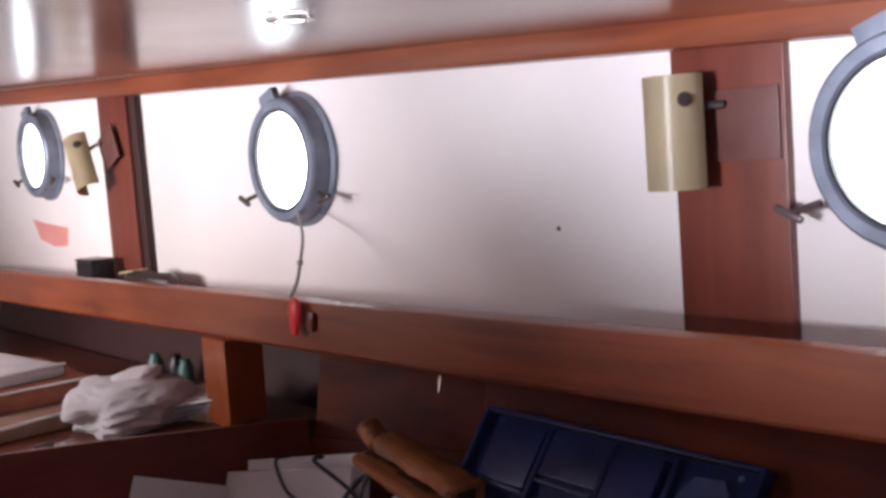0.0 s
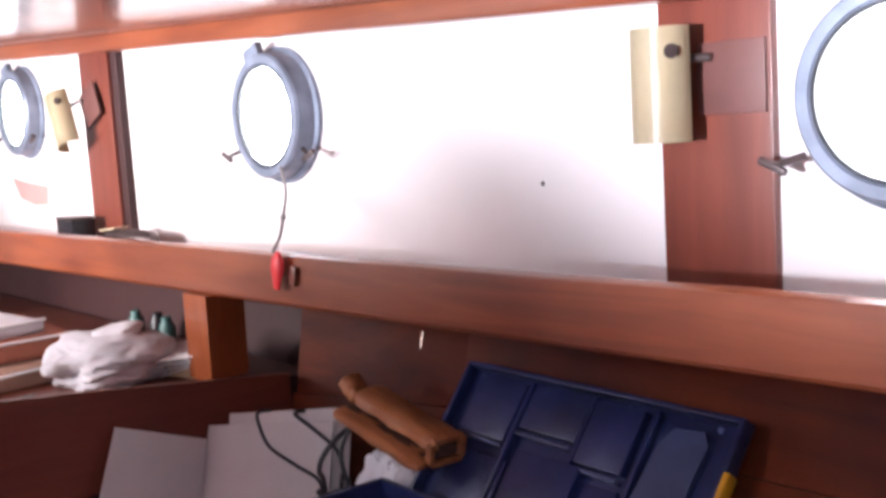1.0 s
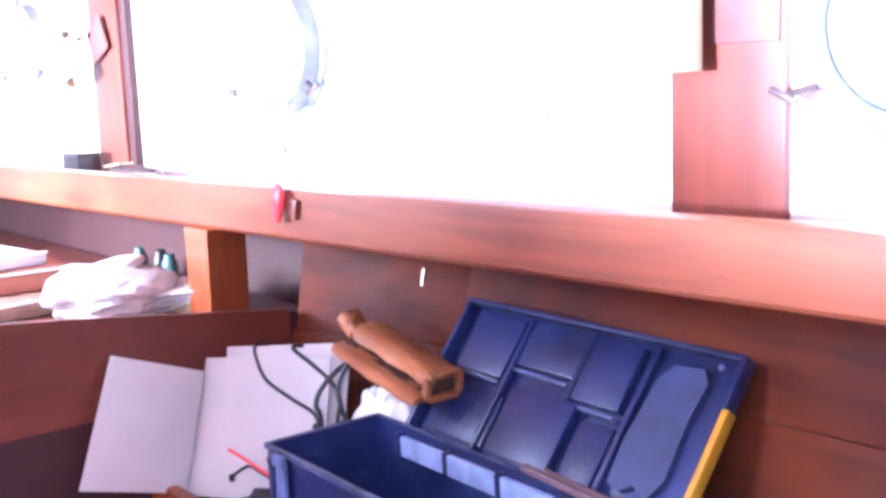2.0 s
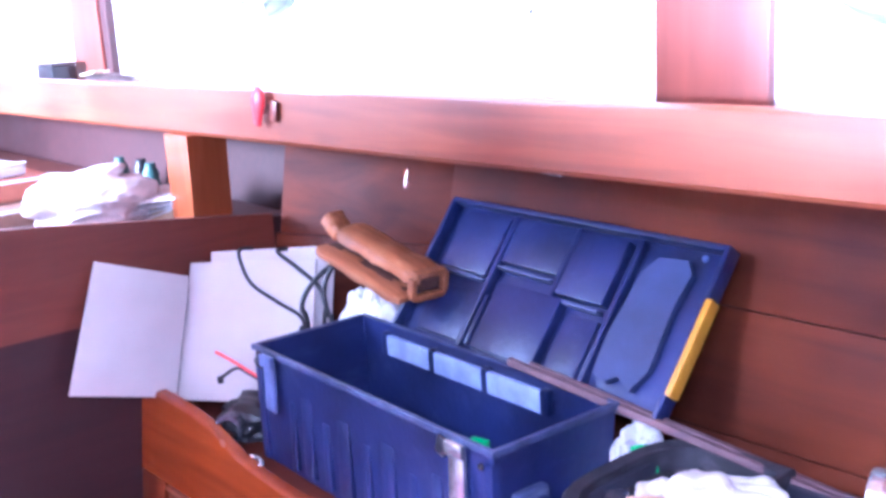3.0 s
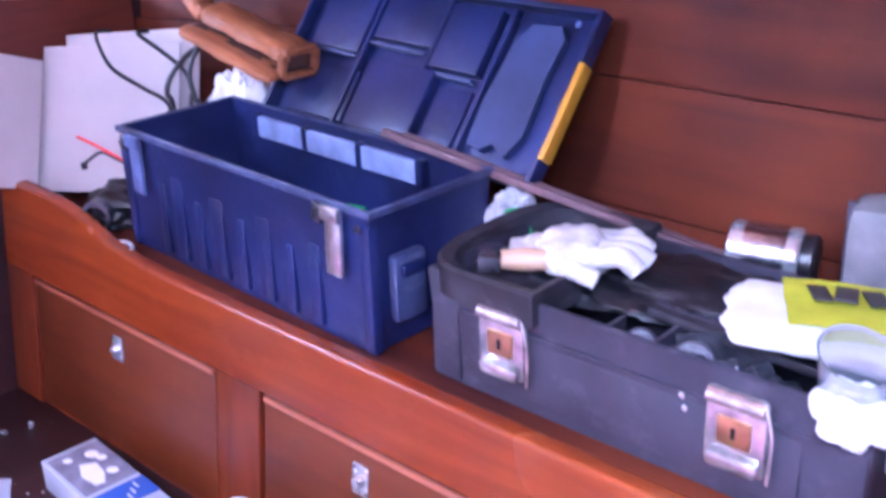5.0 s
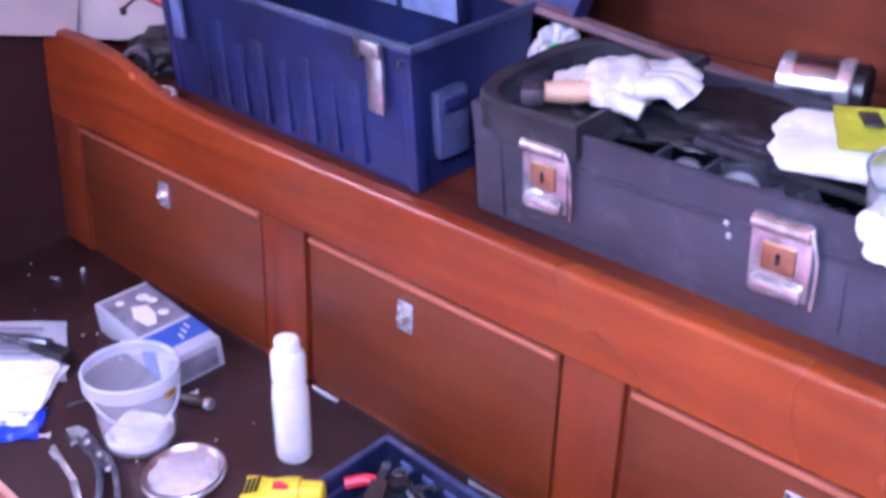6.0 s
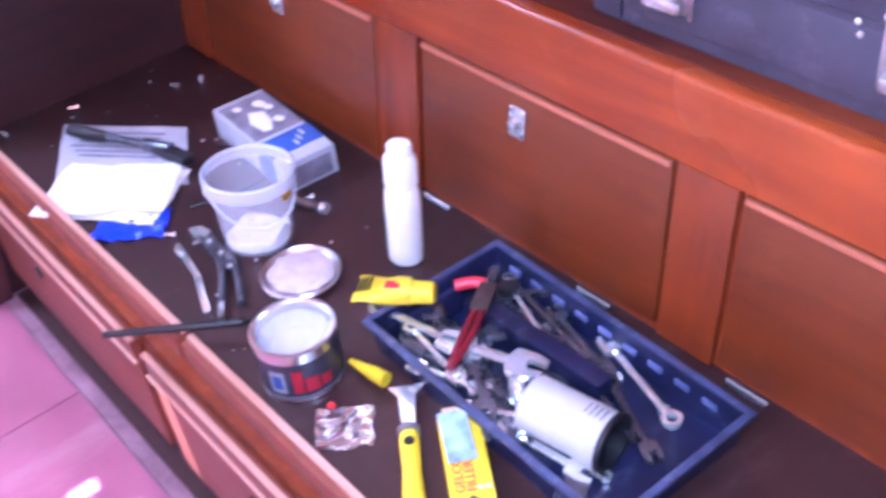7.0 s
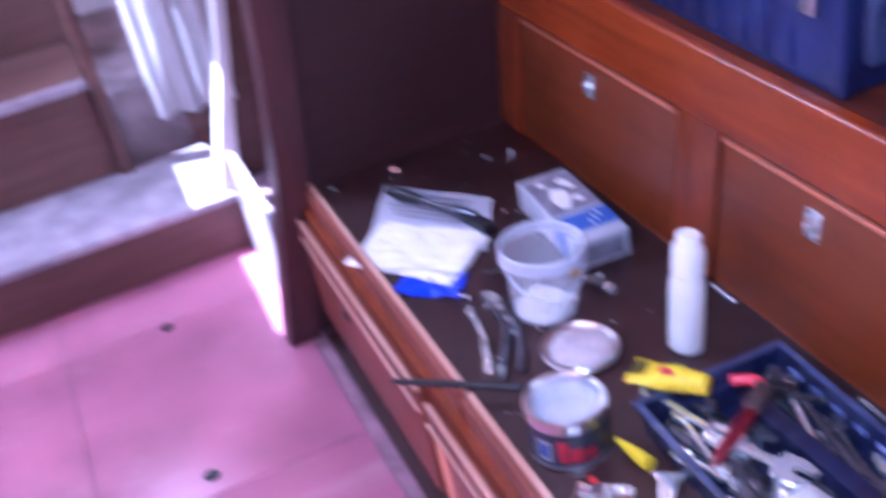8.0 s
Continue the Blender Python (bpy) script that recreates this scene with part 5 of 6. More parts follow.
for k in range(6):
    part("print_bar", bm_box(0.20 - 0.02 * (k % 3), 0.004, 0.0012, 0, pose(-0.01 - 0.42 * (0.062 - 0.016 * k), 0.062 - 0.016 * k, 0.0062)), M_GREYPRINT, ps)
pn = thing("sealant_gun", pose(0.256, -0.298, SEAT_Z + 0.013, 0, 0, 25), "dark slim tool with a shiny shank lying on the paper", "tool")
part("grip", bm_lathe([(0, -0.16), (0.010, -0.158), (0.014, -0.12), (0.011, -0.07), (0.006, -0.06), (0, -0.06)], 16, pose(0, 0, 0.014, 0, 90)), M_BLACK, pn)
part("shank", bm_lathe([(0, -0.06), (0.007, -0.06), (0.008, 0.02), (0.012, 0.03), (0.012, 0.09), (0, 0.095)], 16, pose(0, 0, 0.014, 0, 90)), M_STEEL, pn)
part("head", bm_box(0.09, 0.03, 0.018, 0.006, pose(0.10, -0.01, 0.012, 0, 0, -12)), M_BLACK, pn)
cw = thing("cable_loop", pose(0.45, -0.22, SEAT_Z, 0, 0, 0), "thin black wire looped on the seat", "wire")
part("wire", bm_tube([(-0.06, 0.03, 0.02), (-0.02, 0.07, 0.012), (0.05, 0.08, 0.008), (0.08, 0.03, 0.006), (0.07, -0.04, 0.006), (0.05, -0.10, 0.006)], 0.0025, 6), M_BLACK, cw)
ts = thing("tissue", pose(0.348, -0.398, SEAT_Z + 0.004, 0, 0, 36), "bright white crumpled tissue on the seat", "tissue")
part("upper_sheet", crumpled_sheet(0.225, 0.145, 83, 0.008, 30), M_PAPER, ts).matrix_basis = pose(0.008, 0.002, 0.008, 0, 0, 10)
part("lower_sheet", crumpled_sheet(0.250, 0.165, 88, 0.007, 30), M_PAPER, ts)
bw = thing("blue_wrapper", pose(0.462, -0.416, SEAT_Z, 0, 0, 48), "bright blue plastic wrapper under the tissue", "wrapper")
part("wrapper", crumpled_sheet(0.13, 0.085, 85, 0.012, 14), M_BRIGHTBLUE, bw)

# plastic bucket with white powder
bk = thing("plastic_pot", pose(0.668, -0.280, SEAT_Z, -4, 0, 0), "translucent plastic pot with white residue in it", "pot")
part("pot", bm_lathe([(0, 0.0015), (0.054, 0.0015), (0.058, 0.006), (0.069, 0.118), (0.0745, 0.120), (0.0765, 0.126), (0.0765, 0.140), (0.0735, 0.142), (0.0715, 0.138), (0.066, 0.118), (0.0555, 0.008), (0.0, 0.005)], 48), M_POT, bk)
part("rim_band", bm_lathe([(0.0772, 0.119), (0.0772, 0.141), (0.0738, 0.1432), (0.0715, 0.1390), (0.0718, 0.1375), (0.0736, 0.1412), (0.0766, 0.1400), (0.0766, 0.119), (0.0772, 0.119)], 48), M_POTRIM, bk, "milky rolled rim")
bm = bm_lathe([(0, 0.010), (0.025, 0.013), (0.040, 0.018), (0.0520, 0.030), (0.0545, 0.028), (0.0535, 0.009), (0, 0.0065)], 40)
for v in bm.verts:
    if v.co.z > 0.0095:
        v.co.z = max(0.009, v.co.z * (0.75 + 0.9 * noise.noise(v.co * 34 + Vector((3, 1, 7)))) + 0.12 * v.co.x)
part("residue", bm, M_PAPER, bk, "white filler residue")
part("bail", bm_tube([(-0.076, 0.0, 0.118), (-0.05, -0.062, 0.092), (0.0, -0.083, 0.078), (0.05, -0.062, 0.088), (0.076, 0.0, 0.118)], 0.0022, 8), M_POTRIM, bk, "thin plastic handle").matrix_basis = pose(0, 0, 0, 0, 0, 72)
part("yellow_tag", bm_box(0.022, 0.003, 0.014, 0.001, pose(0.0668, 0.0270, 0.110, 0, 0, 112)), M_YELLOW, bk, "small yellow sticker")
kn = thing("rubber_plug", pose(0.655, -0.175, SEAT_Z), "dark little plug with a shiny end", "plug")
part("knob", bm_lathe([(0, -0.03), (0.008, -0.028), (0.010, 0.01), (0.007, 0.03), (0, 0.032)], 14, pose(0, 0, 0.011, 0, 90, 20)), M_DARKMETAL, kn)
part("end", bm_lathe([(0, 0.0), (0.011, 0.002), (0.011, 0.014), (0, 0.016)], 14, pose(0.032, 0.01, 0.012, 0, 90, 20)), M_CHROME, kn)

# tin of filler and its lid
tn = thing("filler_tin", pose(0.986, -0.410, SEAT_Z) @ Matrix.Scale(0.95, 4), "open metal filler tin with a dark red and white wrapper", "tin")
part("can", bm_lathe([(0, 0.001), (0.061, 0.001), (0.0635, 0.003), (0.0635, 0.092), (0.0655, 0.094), (0.0655, 0.098), (0.060, 0.099), (0.056, 0.096), (0.0555, 0.060), (0, 0.056)], 48), M_TIN, tn)
part("filler", bm_lathe([(0, 0.060), (0.02, 0.0605), (0.04, 0.064), (0.055, 0.082), (0.0552, 0.058), (0, 0.0575)], 40), M_PAPER2, tn, "white filler inside")
part("wrapper", bm_lathe([(0.0638, 0.008), (0.0642, 0.010), (0.0642, 0.076), (0.0638, 0.078)], 48), M_NAVYDARK, tn, "dark printed wrapper")


def curved_patch(r, a0, a1, z0, z1, t=0.0006):
    """A printed patch on a cylinder, between two angles in degrees."""
    bm = bmesh.new()
    n = max(3, int((a1 - a0) / 5))
    g = [[bm.verts.new((r * math.cos(radians(a0 + (a1 - a0) * i / n)), r * math.sin(radians(a0 + (a1 - a0) * i / n)), z)) for z in (z0, z1)] for i in range(n + 1)]
    for a, b in zip(g, g[1:]):
        bm.faces.new((a[0], b[0], b[1], a[1]))
    bmesh.ops.solidify(bm, geom=bm.faces[:], thickness=t)
    return bm


part("red_print", curved_patch(0.0652, -42, -28, 0.022, 0.066), M_REDPRINT, tn, "red printed shape")
part("red_print", curved_patch(0.0652, -26, -6, 0.022, 0.050), M_REDPRINT, tn, "red printed shape")
part("red_print", curved_patch(0.0652, -4, 12, 0.024, 0.044), M_REDPRINT, tn, "red printed shape")
part("white_print", curved_patch(0.0652, -74, -52, 0.022, 0.064), M_CARTON, tn, "pale printed square")
part("blue_print", curved_patch(0.0656, -70, -56, 0.030, 0.056), M_BLUEPRINT, tn, "blue printed square")
part("white_line", curved_patch(0.0652, -120, 40, 0.012, 0.015), M_CARTON, tn)
ld = thing("tin_lid", pose(0.803, -0.287, SEAT_Z, 0, 0, 0), "upturned tin lid smeared with pale filler", "lid")
part("lid", bm_lathe([(0, 0.002), (0.058, 0.002), (0.064, 0.004), (0.067, 0.010), (0.064, 0.013), (0.060, 0.009), (0.056, 0.006), (0, 0.005)], 48), M_TIN, ld)
part("smear", lump(0.052, 0.050, 0.006, 91, 0.25, 4), M_SMEAR, ld, "pale pinkish filler smear").matrix_basis = pose(0, 0, 0.0052)

# white bottle
bt = thing("squeeze_bottle", pose(0.894, -0.142, SEAT_Z) @ pose(0, 0, 0, -5, 0, 0) @ pose(0, 0, 0, 0, 0, 25), "white plastic bottle with a rounded white cap", "bottle")
part("bottle", bm_lathe([(0, 0.0), (0.026, 0.0), (0.029, 0.004), (0.029, 0.126), (0.0275, 0.134), (0.0255, 0.138), (0.0255, 0.142), (0, 0.143)], 36, sy=0.88), M_WHITEPLASTIC, bt)
part("cap", bm_lathe([(0.0235, 0.1425), (0.0275, 0.146), (0.0275, 0.182), (0.0255, 0.192), (0.0205, 0.197), (0.0205, 0.211), (0.018, 0.216), (0, 0.217)], 36, sy=0.88), M_WHITEPLASTIC, bt, "stepped white cap")
part("wrapper", bm_lathe([(0.0294, 0.020), (0.0298, 0.022), (0.0298, 0.115), (0.0294, 0.117)], 36, sy=0.88), M_PAPER, bt)
part("green_stripe", curved_patch(0.0302, 215, 228, 0.024, 0.112), M_GREENPRINT, bt, "green printed stripe")

# yellow tube
tu = thing("adhesive_tube", Matrix.Translation((1.020, -0.258, SEAT_Z + 0.081)) @ pose(0, 0, 0, 0, 0, 38), "yellow squeezed tube with a yellow cap", "tube")
bm = bmesh.new()
prev = None
for i in range(9):
    u = i / 8
    hw, hh = 0.030 - 0.010 * u, 0.003 + 0.017 * min(1, u * 1.4)
    ring = [bm.verts.new((-0.055 + 0.085 * u, hw * math.cos(2 * math.pi * k / 16), hh * math.sin(2 * math.pi * k / 16) + 0.002 * math.sin(9 * u))) for k in range(16)]
    if prev:
        for k in range(16):
            bm.faces.new((prev[k], prev[(k + 1) % 16], ring[(k + 1) % 16], ring[k]))
    else:
        bm.faces.new(ring)
    prev = ring
bm.faces.new(prev[::-1])
bmesh.ops.recalc_face_normals(bm, faces=bm.faces[:])
part("tube", bm, M_YELLOWP, tu)
part("cap", bm_lathe([(0, 0), (0.0175, 0), (0.0165, 0.030), (0.014, 0.033), (0, 0.033)], 24, pose(0.0305, 0, 0, 0, 90)), M_YELLOWP, tu, "yellow screw cap")
for k in range(4):
    part("print_bar", bm_box(0.004, 0.030, 0.0015, 0, pose(-0.052 + 0.007 * k, 0, 0.0075 + 0.0018 * k, 0, -12)), M_BLACK, tu)
part("red_print", bm_box(0.022, 0.014, 0.0015, 0, pose(0.005, -0.008, 0.0195)), M_REDPRINT, tu)

# pliers, steel rule, round file
pl = thing("pliers", pose(0.69, -0.38, SEAT_Z), "worn steel locking pliers with bright edges", "pliers")
part("upper_handle", bm_tube([(-0.060, 0.020, 0.012), (-0.02, 0.016, 0.014), (0.03, -0.004, 0.013), (0.082, -0.040, 0.009)], 0.0065, 8), M_STEEL, pl)
part("lower_handle", bm_tube([(-0.055, 0.030, 0.010), (0.0, 0.030, 0.013), (0.05, 0.012, 0.012), (0.105, -0.016, 0.009)], 0.0060, 8), M_STEEL, pl)
part("body_plate", bm_prism([(-0.115, 0.026), (-0.098, 0.044), (-0.050, 0.040), (0.010, 0.030), (0.018, 0.012), (-0.050, 0.012), (-0.092, 0.022)], 0.012, "z", 0.004), M_STEEL, pl)
part("jaw", bm_prism([(-0.122, 0.022), (-0.112, 0.040), (-0.086, 0.044), (-0.078, 0.030), (-0.098, 0.022)], 0.014, "z", 0.003), M_CHROME, pl, "bright jaw")
for x, y in ((-0.064, 0.028), (-0.020, 0.024), (0.022, 0.016)):
    part("rivet", bm_lathe([(0, 0.004), (0.005, 0.003), (0.006, 0)], 12, pose(x, y, 0.016)), M_CHROME, pl)
part("screw", bm_lathe([(0, -0.01), (0.006, -0.01), (0.006, 0.018), (0, 0.018)], 12, pose(0.088, -0.042, 0.009, 0, 85, -32)), M_CHROME, pl, "bright adjusting screw")
sb_ = thing("steel_strip", pose(0.674, -0.416, SEAT_Z), "bright bent steel strip lying on the seat", "strip")
part("strip", bm_bar((-0.096, 0.026, 0.004), (0.010, 0.006, 0.006), 0.010, 0.006, 0.002), M_CHROME, sb_)
part("bent_end", bm_bar((0.008, 0.0062, 0.006), (0.096, -0.028, 0.005), 0.012, 0.006, 0.002), M_CHROME, sb_)
sc = thing("bit", pose(0.60, -0.40, SEAT_Z), "small shiny bolt on the seat", "bolt", "loose bits on the seat")
part("shank", bm_lathe([(0, -0.010), (0.003, -0.010), (0.003, 0.007), (0.006, 0.007), (0.006, 0.011), (0, 0.011)], 10, pose(0, 0, 0.006, 0, 90)), M_CHROME, sc)
for x, y, a in ((0.545, -0.385, 40), (0.60, -0.36, 100), (-0.02, -0.455, 10), (0.0, -0.31, 60), (0.115, -0.07, 150), (0.09, -0.12, 20), (0.64, -0.16, 70)):
    copy_thing(sc, pose(x, y, SEAT_Z, 0, 0, a))
fl = thing("round_file", pose(0.795, -0.505, SEAT_Z + 0.024, 0, 0, 51), "black round file lying across the seat edge", "file")
part("shaft", bm_lathe([(0, -0.115), (0.0055, -0.113), (0.0065, -0.02), (0.0065, 0.10), (0, 0.115)], 12, pose(0, 0, 0.007, 0, 90)), M_BLACK, fl)

# foil blister, nozzle, scraper with yellow handle, yellow carton
bs = thing("foil_blister", pose(1.117, -0.432, SEAT_Z, 0, 0, 52), "small silver foil packet", "packet")
part("foil", crumpled_sheet(0.080, 0.074, 95, 0.006, 16), M_FOIL, bs)
part("red_dot", bm_lathe([(0, 0.006), (0.005, 0.005), (0.006, 0)], 12, pose(-0.02, 0.045, 0.0)), M_RED, bs)
nz = thing("nozzle", pose(1.062, -0.347, SEAT_Z + 0.012, 0, 90, 10), "small yellow plastic nozzle", "nozzle")
part("cone", bm_lathe([(0, 0.034), (0.012, 0.034), (0.011, 0.012), (0.005, -0.03), (0.004, -0.036), (0, -0.036)], 20), M_YELLOWP, nz)
sk = thing("scraper", pose(1.226, -0.402, SEAT_Z, 0, 0, -36), "scraper with a yellow and grey handle", "scraper")
part("blade", bm_prism([(-0.125, -0.026), (-0.125, 0.026), (-0.105, 0.012), (-0.03, 0.008), (-0.03, -0.008), (-0.105, -0.012)], 0.003, "z", 0.010), M_CHROME, sk)
part("handle", bm_lathe([(0, -0.035), (0.012, -0.034), (0.014, -0.02), (0.0125, 0.03), (0.015, 0.08), (0.013, 0.105), (0, 0.108)], 18, pose(0, 0, 0.018, 0, 90), sx=0.85), M_YELLOWP, sk, "yellow plastic handle")
part("collar", bm_lathe([(0, -0.042), (0.0155, -0.040), (0.0160, -0.031), (0, -0.030)], 18, pose(0, 0, 0.018, 0, 90), sx=0.9), M_CLIP, sk)
part("inlay", bm_lathe([(0, 0.003), (0.007, 0.002), (0.008, 0)], 16, pose(-0.010, 0, 0.0290)), M_BLACK, sk, "dark round inlay")
part("butt", bm_lathe([(0, 0.088), (0.0155, 0.089), (0.0140, 0.105), (0, 0.112)], 18, pose(0.004, 0, 0.018, 0, 90), sx=0.9), M_BLACK, sk)
yc = thing("yellow_carton", pose(1.300, -0.368, SEAT_Z, 0, 0, -33), "open yellow printed carton with a blue pictured top", "box")
part("carton", bm_box(0.185, 0.056, 0.030, 0.0015, pose(0.01, 0, 0.0155)), M_YELLOWP, yc)
part("picture", bm_box(0.086, 0.038, 0.0012, 0, pose(-0.044, -0.006, 0.0335, 0, 0, 3)), M_SKYPRINT, yc, "creased blue and white film")
part("flap", bm_box(0.020, 0.044, 0.0015, 0.0005, pose(-0.090, 0.002, 0.0300, 0, -14)), M_CARD, yc, "torn brown flap")


def lettering(text, size, m, material, parent):
    """Flat printed letters of the built-in font."""
    cu_ = bpy.data.curves.new("lettering", "FONT")
    cu_.body, cu_.size, cu_.extrude, cu_.offset = text, size, 0.0003, size * 0.012
    ob = bpy.data.objects.new("lettering", cu_)
    scene.collection.objects.link(ob)
    bpy.context.view_layer.update()
    me = bpy.data.meshes.new_from_object(ob.evaluated_get(bpy.context.evaluated_depsgraph_get()))
    bpy.data.objects.remove(ob)
    bm = bmesh.new()
    bm.from_mesh(me)
    bmesh.ops.transform(bm, matrix=m, verts=bm.verts)
    return part("lettering", bm, material, parent, "red printed words")


lettering("GELCOAT", 0.0175, pose(0.047, -0.008, 0.0312, 0, 0, 180), M_REDPRINT, yc)
lettering("FILLER", 0.0175, pose(0.047, 0.0070, 0.0312, 0, 0, 180), M_REDPRINT, yc)
for k in range(2):
    part("print_bar", bm_box(0.005, 0.007, 0.0012, 0, pose(0.042, 0.012 + 0.010 * k, 0.0312)), M_CARTON, yc)
part("dark_print", bm_prism([(0.052, 0.0), (0.066, -0.016), (0.098, -0.016), (0.098, 0.016), (0.066, 0.016)], 0.0010, "z", 0.0306), M_OLIVE, yc)
part("white_print", bm_lathe([(0, 0.0012), (0.013, 0.001), (0.0135, 0)], 20, pose(0.076, 0, 0.0313)), M_CARTON, yc)

# ---- tray of spanners ----
TW, TD, TH = 0.482, 0.246, 0.060
tr = thing("tool_tray", pose(1.270, -0.196, SEAT_Z, 0, 0, -2), "navy blue plastic lift-out tray full of spanners", "tray")
tray = part("tray", open_box(TW, TD, TH, 0.005, taper=0.96, bevel=0.001), M_TRAYBLUE, tr)
part("rim", frame_ring(TW + 0.014, TD + 0.014, 0.008, 0.011, 0.001), M_BLUERIM, tray).matrix_basis = pose(0, 0, TH - 0.006)
part("divider", bm_box(0.250, 0.030, 0.052, 0.005, pose(-0.048, 0.030, 0.031, 0, 0, 3)), M_TRAYBLUE, tr)
part("divider", bm_box(0.010, 0.09, 0.045, 0.003, pose(-0.215, -0.02, 0.030)), M_TRAYBLUE, tr)
for k in range(9):
    part("slot", bm_box(0.024, 0.003, 0.010, 0.001, pose(-0.19 + 0.047 * k, TD / 2 - 0.009, 0.040)), M_BLUELIGHT, tray)


def spanner(L, w, x, y, z, a, tilt=0, material=None, ring=True):
    s = thing("spanner", pose(x, y, z, 0, tilt, a), "open-ended steel spanner, greasy and bright in places", "spanner", "spanners in the tray")
    mt = material or M_STEEL
    part("shank", bm_box(L, w * 0.42, 0.006, 0.002, pose(0, 0, 0.005)), mt, s)
    jaw = [(-w * 0.55, -w * 0.6), (w * 0.2, -w * 0.62), (w * 0.75, -w * 0.45), (w * 0.75, -w * 0.18), (w * 0.05, -w * 0.22), (w * 0.05, w * 0.22), (w * 0.75, w * 0.18), (w * 0.75, w * 0.45), (w * 0.2, w * 0.62), (-w * 0.55, w * 0.6), (-w * 0.8, 0.0)]
    part("jaw", bm_prism([(L / 2 + px, py) for px, py in jaw], 0.009, "z", 0.001), mt, s)
    if ring:
        part("ring", bm_lathe([(w * 0.32, 0), (w * 0.58, 0), (w * 0.62, 0.004), (w * 0.58, 0.010), (w * 0.32, 0.010), (w * 0.30, 0.005), (w * 0.32, 0)], 24, pose(-L / 2 - w * 0.3, 0, 0)), mt, s)
    else:
        part("jaw", bm_prism([(-L / 2 - px, py * 0.85) for px, py in jaw], 0.009, "z", 0.001), mt, s)
    return s


ZT = SEAT_Z + 0.008
for L, w, x, y, z, a, tl, mtt, rg in (
        (0.105, 0.038, 1.200, -0.231, ZT + 0.042, 20, 0, M_CHROME, False), (0.150, 0.030, 1.090, -0.256, ZT + 0.034, 14, 3, M_CHROME, True),
        (0.18, 0.028, 1.165, -0.268, ZT + 0.012, 2, 0, M_STEEL, True), (0.17, 0.026, 1.150, -0.248, ZT + 0.024, -14, 3, M_STEEL, True),
        (0.13, 0.028, 1.215, -0.205, ZT + 0.012, 8, 0, M_STEEL, False), (0.14, 0.024, 1.250, -0.262, ZT + 0.014, -22, 0, M_STEEL, True),
        (0.13, 0.026, 1.205, -0.262, ZT + 0.030, -34, 2, M_STEEL, False), (0.12, 0.024, 1.110, -0.220, ZT + 0.022, 40, 0, M_STEEL, True),
        (0.20, 0.022, 1.190, -0.112, ZT + 0.020, -12, 0, M_STEEL, True), (0.21, 0.026, 1.200, -0.128, ZT + 0.012, -4, 0, M_STEEL, False),
        (0.15, 0.024, 1.358, -0.110, ZT + 0.016, 163, 0, M_CHROME, True), (0.12, 0.022, 1.395, -0.165, ZT + 0.010, -24, 0, M_STEEL, True),
        (0.13, 0.024, 1.250, -0.110, ZT + 0.014, -16, 0, M_STEEL, False), (0.13, 0.028, 1.345, -0.283, ZT + 0.012, 8, 0, M_CHROME, False),
        (0.12, 0.030, 1.405, -0.255, ZT + 0.010, -70, 0, M_STEEL, True), (0.11, 0.020, 1.130, -0.276, ZT + 0.030, -8, 2, M_CHROME, True),
        (0.10, 0.020, 1.175, -0.290, ZT + 0.022, 18, 0, M_CHROME, False), (0.09, 0.018, 1.245, -0.292, ZT + 0.020, -28, 0, M_STEEL, True),
        (0.12, 0.018, 1.290, -0.275, ZT + 0.024, 32, 0, M_CHROME, True), (0.16, 0.016, 1.180, -0.135, ZT + 0.030, -20, 0, M_CHROME, True),
        (0.19, 0.014, 1.330, -0.165, ZT + 0.022, -16, 0, M_STEEL, True), (0.10, 0.022, 1.120, -0.110, ZT + 0.022, 62, 0, M_STEEL, False)):
    spanner(L, w, x, y, z, a, tl, mtt, rg)
for x, y, a, mtl in ((1.065, -0.215, -32, M_STEEL), (1.10, -0.285, 10, M_STEEL), (1.255, -0.235, -40, M_CHROME), (1.23, -0.275, -10, M_STEEL)):
    so = thing("socket_bar", pose(x, y, ZT + 0.012, 0, 0, a), "bright steel socket on a short bar", "socket", "sockets in the tray")
    part("barrel", bm_lathe([(0.007, 0), (0.013, 0.0), (0.013, 0.040), (0.007, 0.04), (0.007, 0.0)], 20, pose(-0.02, 0, 0.013, 0, 90)), mtl, so)
    part("bar", bm_lathe([(0, 0), (0.006, 0), (0.006, 0.06), (0, 0.06)], 12, pose(0.02, 0, 0.013, 0, 90)), mtl, so)
rp = thing("red_pliers", pose(1.122, -0.178, ZT + 0.040, 0, 0, -58), "pliers with dark red plastic handles", "pliers")
for s in (-1, 1):
    part("grip", bm_tube([(0.012, s * 0.005, 0.014), (0.045, s * 0.006, 0.018), (0.085, s * 0.005 - 0.004, 0.014), (0.122, s * 0.003 - 0.010, 0.004 + 0.003 * s)], 0.0052, 10), M_DARKRED, rp, "dark red handle")
part("head", bm_box(0.06, 0.028, 0.014, 0.004, pose(-0.015, 0, 0.014)), M_DARKMETAL, rp)
part("nose", bm_box(0.045, 0.014, 0.012, 0.004, pose(-0.062, 0, 0.014)), M_STEEL, rp)
rc = thing("red_cutter", pose(1.076, -0.150, ZT + 0.034, 0, 0, 42), "small bright red plastic cutter", "cutter")
part("grip", bm_tube([(-0.03, 0, 0.012), (0, 0.006, 0.014), (0.022, 0, 0.012)], 0.009, 10), M_REDPRINT, rc)
part("head", bm_box(0.03, 0.022, 0.016, 0.004, pose(0.05, 0, 0.010)), M_BLACK, rc)
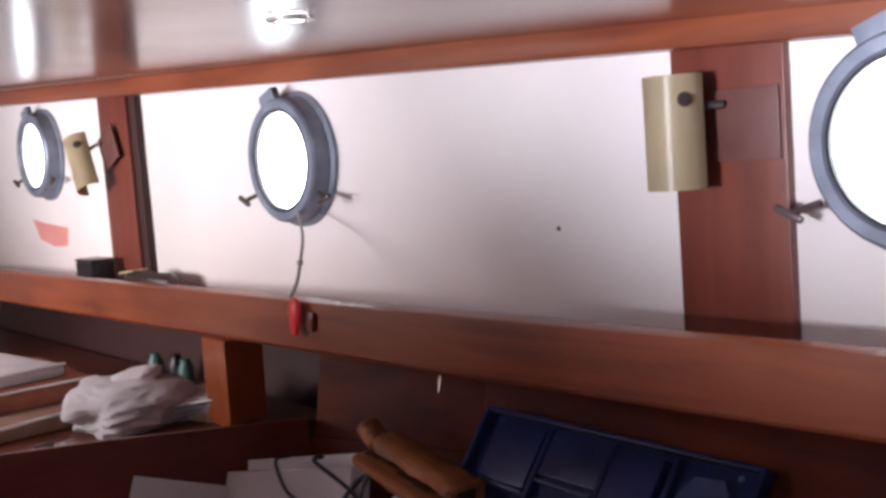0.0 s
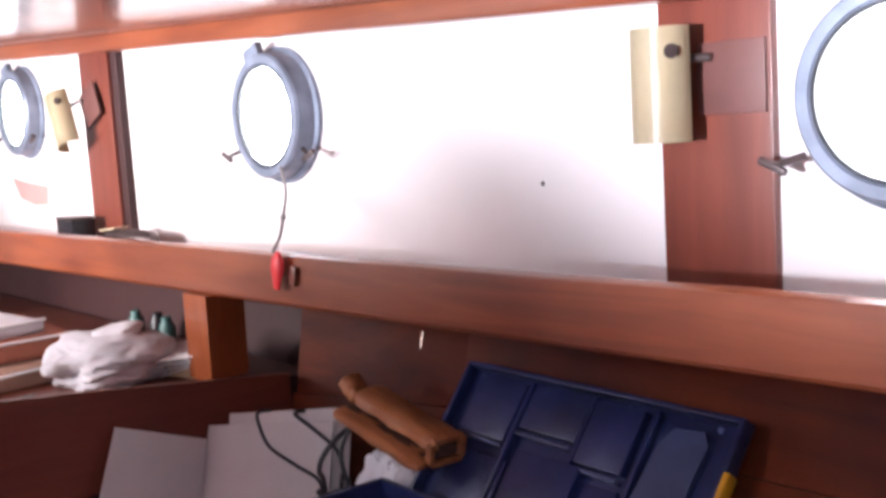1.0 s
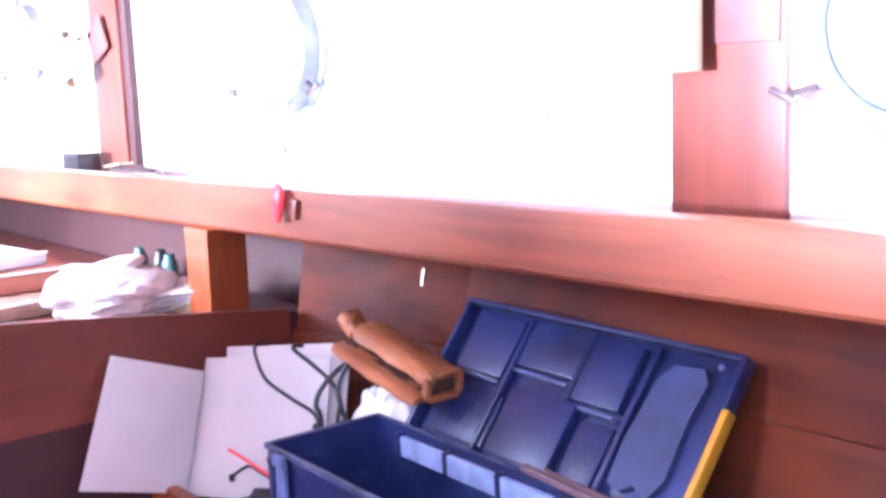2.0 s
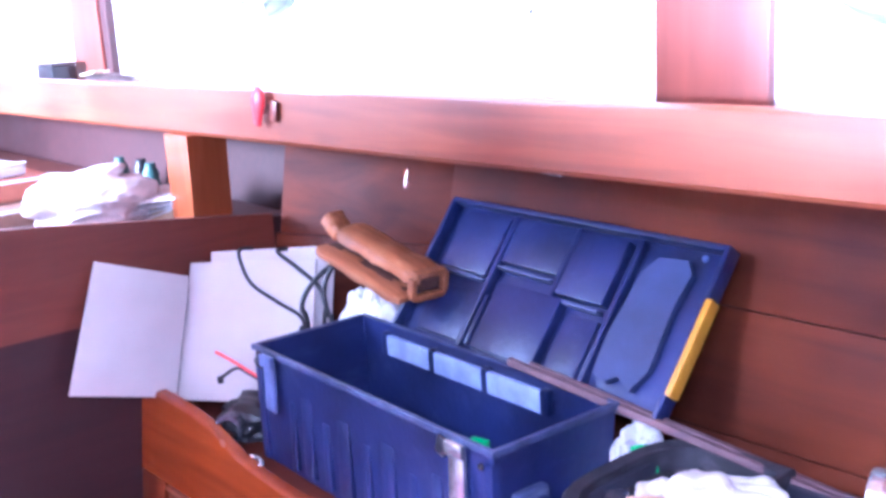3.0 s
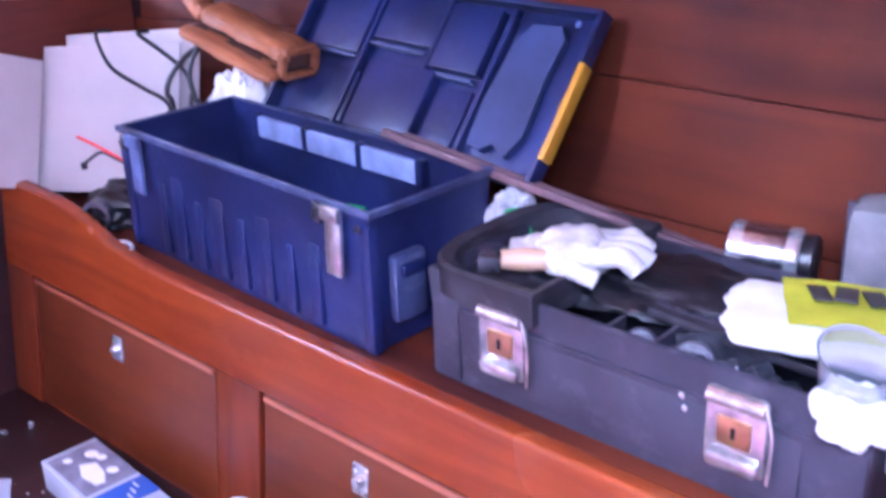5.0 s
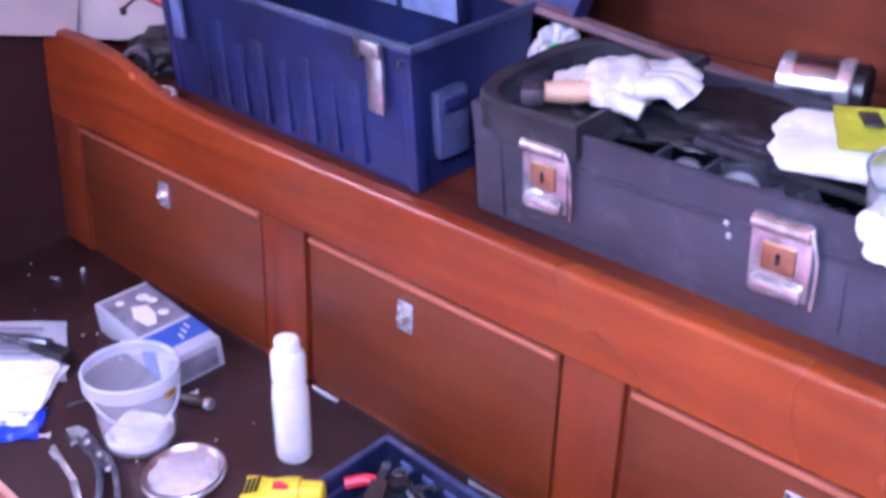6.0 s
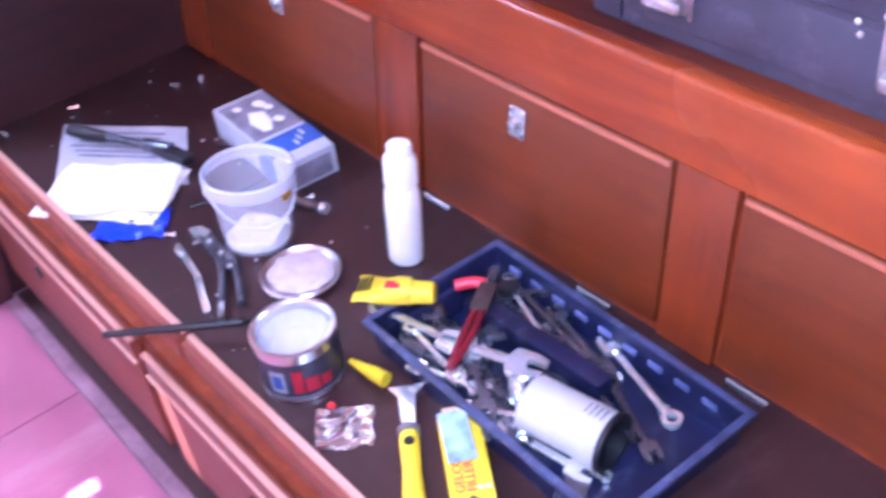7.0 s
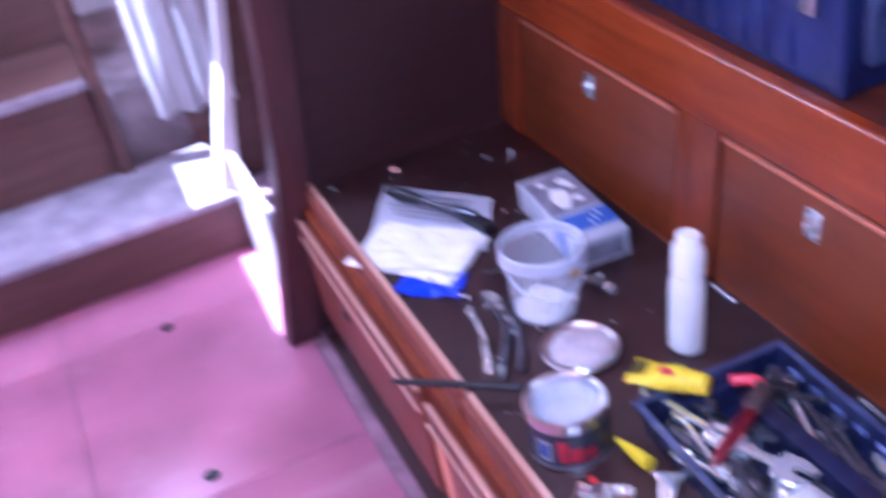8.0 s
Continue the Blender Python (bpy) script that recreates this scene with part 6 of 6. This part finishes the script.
pt = thing("sandpaper_roll", Matrix.Translation((1.364, -0.238, ZT + 0.040)) @ pose(0, 0, 0, 0, 0, 10), "rolled black abrasive sheet, white outside", "roll")
bm = bmesh.new()
prev = None
for i in range(49):
    a = 2 * math.pi * 1.35 * i / 48
    r = 0.037 + 0.004 * i / 48
    row = [bm.verts.new((sx * 0.052, r * math.cos(a + 1.2), r * math.sin(a + 1.2))) for sx in (-1.25, -0.4, 0.4, 1)]
    if prev:
        for k in range(3):
            bm.faces.new((prev[k], row[k], row[k + 1], prev[k + 1]))
    prev = row
bmesh.ops.solidify(bm, geom=bm.faces[:], thickness=0.0012)
part("sheet", bm, M_PAPER, pt, "white backing")
for k in range(4):
    part("print_bar", bm_box(0.0016, 0.020 - 0.003 * (k % 2), 0.001, 0, Matrix.Rotation(radians(-4), 4, "X") @ pose(0.044 - 0.008 * k, 0, 0.0415)), M_GREYPRINT, pt)
part("grit", bm_lathe([(0.0350, -0.052), (0.0358, -0.052), (0.0358, 0.0525), (0.0418, 0.0530), (0.0418, 0.0600), (0.0350, 0.060), (0.0350, -0.052)], 36, pose(0, 0, 0, 0, 90)), M_BLACK, pt, "black gritty inside")
for k in range(26):
    x, y = rng.uniform(1.06, 1.46), rng.choice((rng.uniform(-0.285, -0.19), rng.uniform(-0.15, -0.10)))
    nt_ = thing("nut", pose(x, y, ZT, 0, 0, rng.uniform(0, 60)), "loose steel nut in the tray", "nut", "nuts in the tray")
    part("nut", bm_lathe([(0.004, 0), (0.009, 0), (0.009, 0.007), (0.004, 0.007), (0.004, 0)], 6), (M_STEEL, M_CHROME, M_DARKMETAL)[k % 3], nt_)

# tangle at the seat's near end
for k in range(6):
    wv = thing("offcut_strip", pose(1.58 + 0.035 * k, -0.30 + 0.045 * (k % 4), SEAT_Z + 0.004 * k, 0, 0, -60 + 37 * k), "thin dull metal strip on the seat", "strip", "strips on the seat")
    part("strip", bm_bar((-0.09, 0, 0.004), (0.09, 0.01, 0.004), 0.010, 0.003, 0.001), (M_STEEL, M_GREY, M_CLIP)[k % 3], wv)
dp = thing("round_pot", pose(1.70, -0.20, SEAT_Z), "dark grey round pot on the seat", "pot")
part("pot", bm_lathe([(0, 0), (0.05, 0), (0.055, 0.005), (0.055, 0.05), (0.05, 0.052), (0.05, 0.01), (0, 0.01)], 32), M_GREY, dp)
bm = bmesh.new()
for k in range(34):
    x, y = rng.uniform(-0.04, 1.0), rng.uniform(-0.47, -0.03)
    s = rng.uniform(0.001, 0.0026)
    bm_box(s * 2, s, s * 0.6, 0, pose(x, y, SEAT_Z + s * 0.3, 0, 0, rng.uniform(0, 180)), bm)
tagged(mesh_ob("seat_litter", bm, M_PAPER, False), "pale crumbs and shavings scattered on the seat", "litter", kind="stuff")
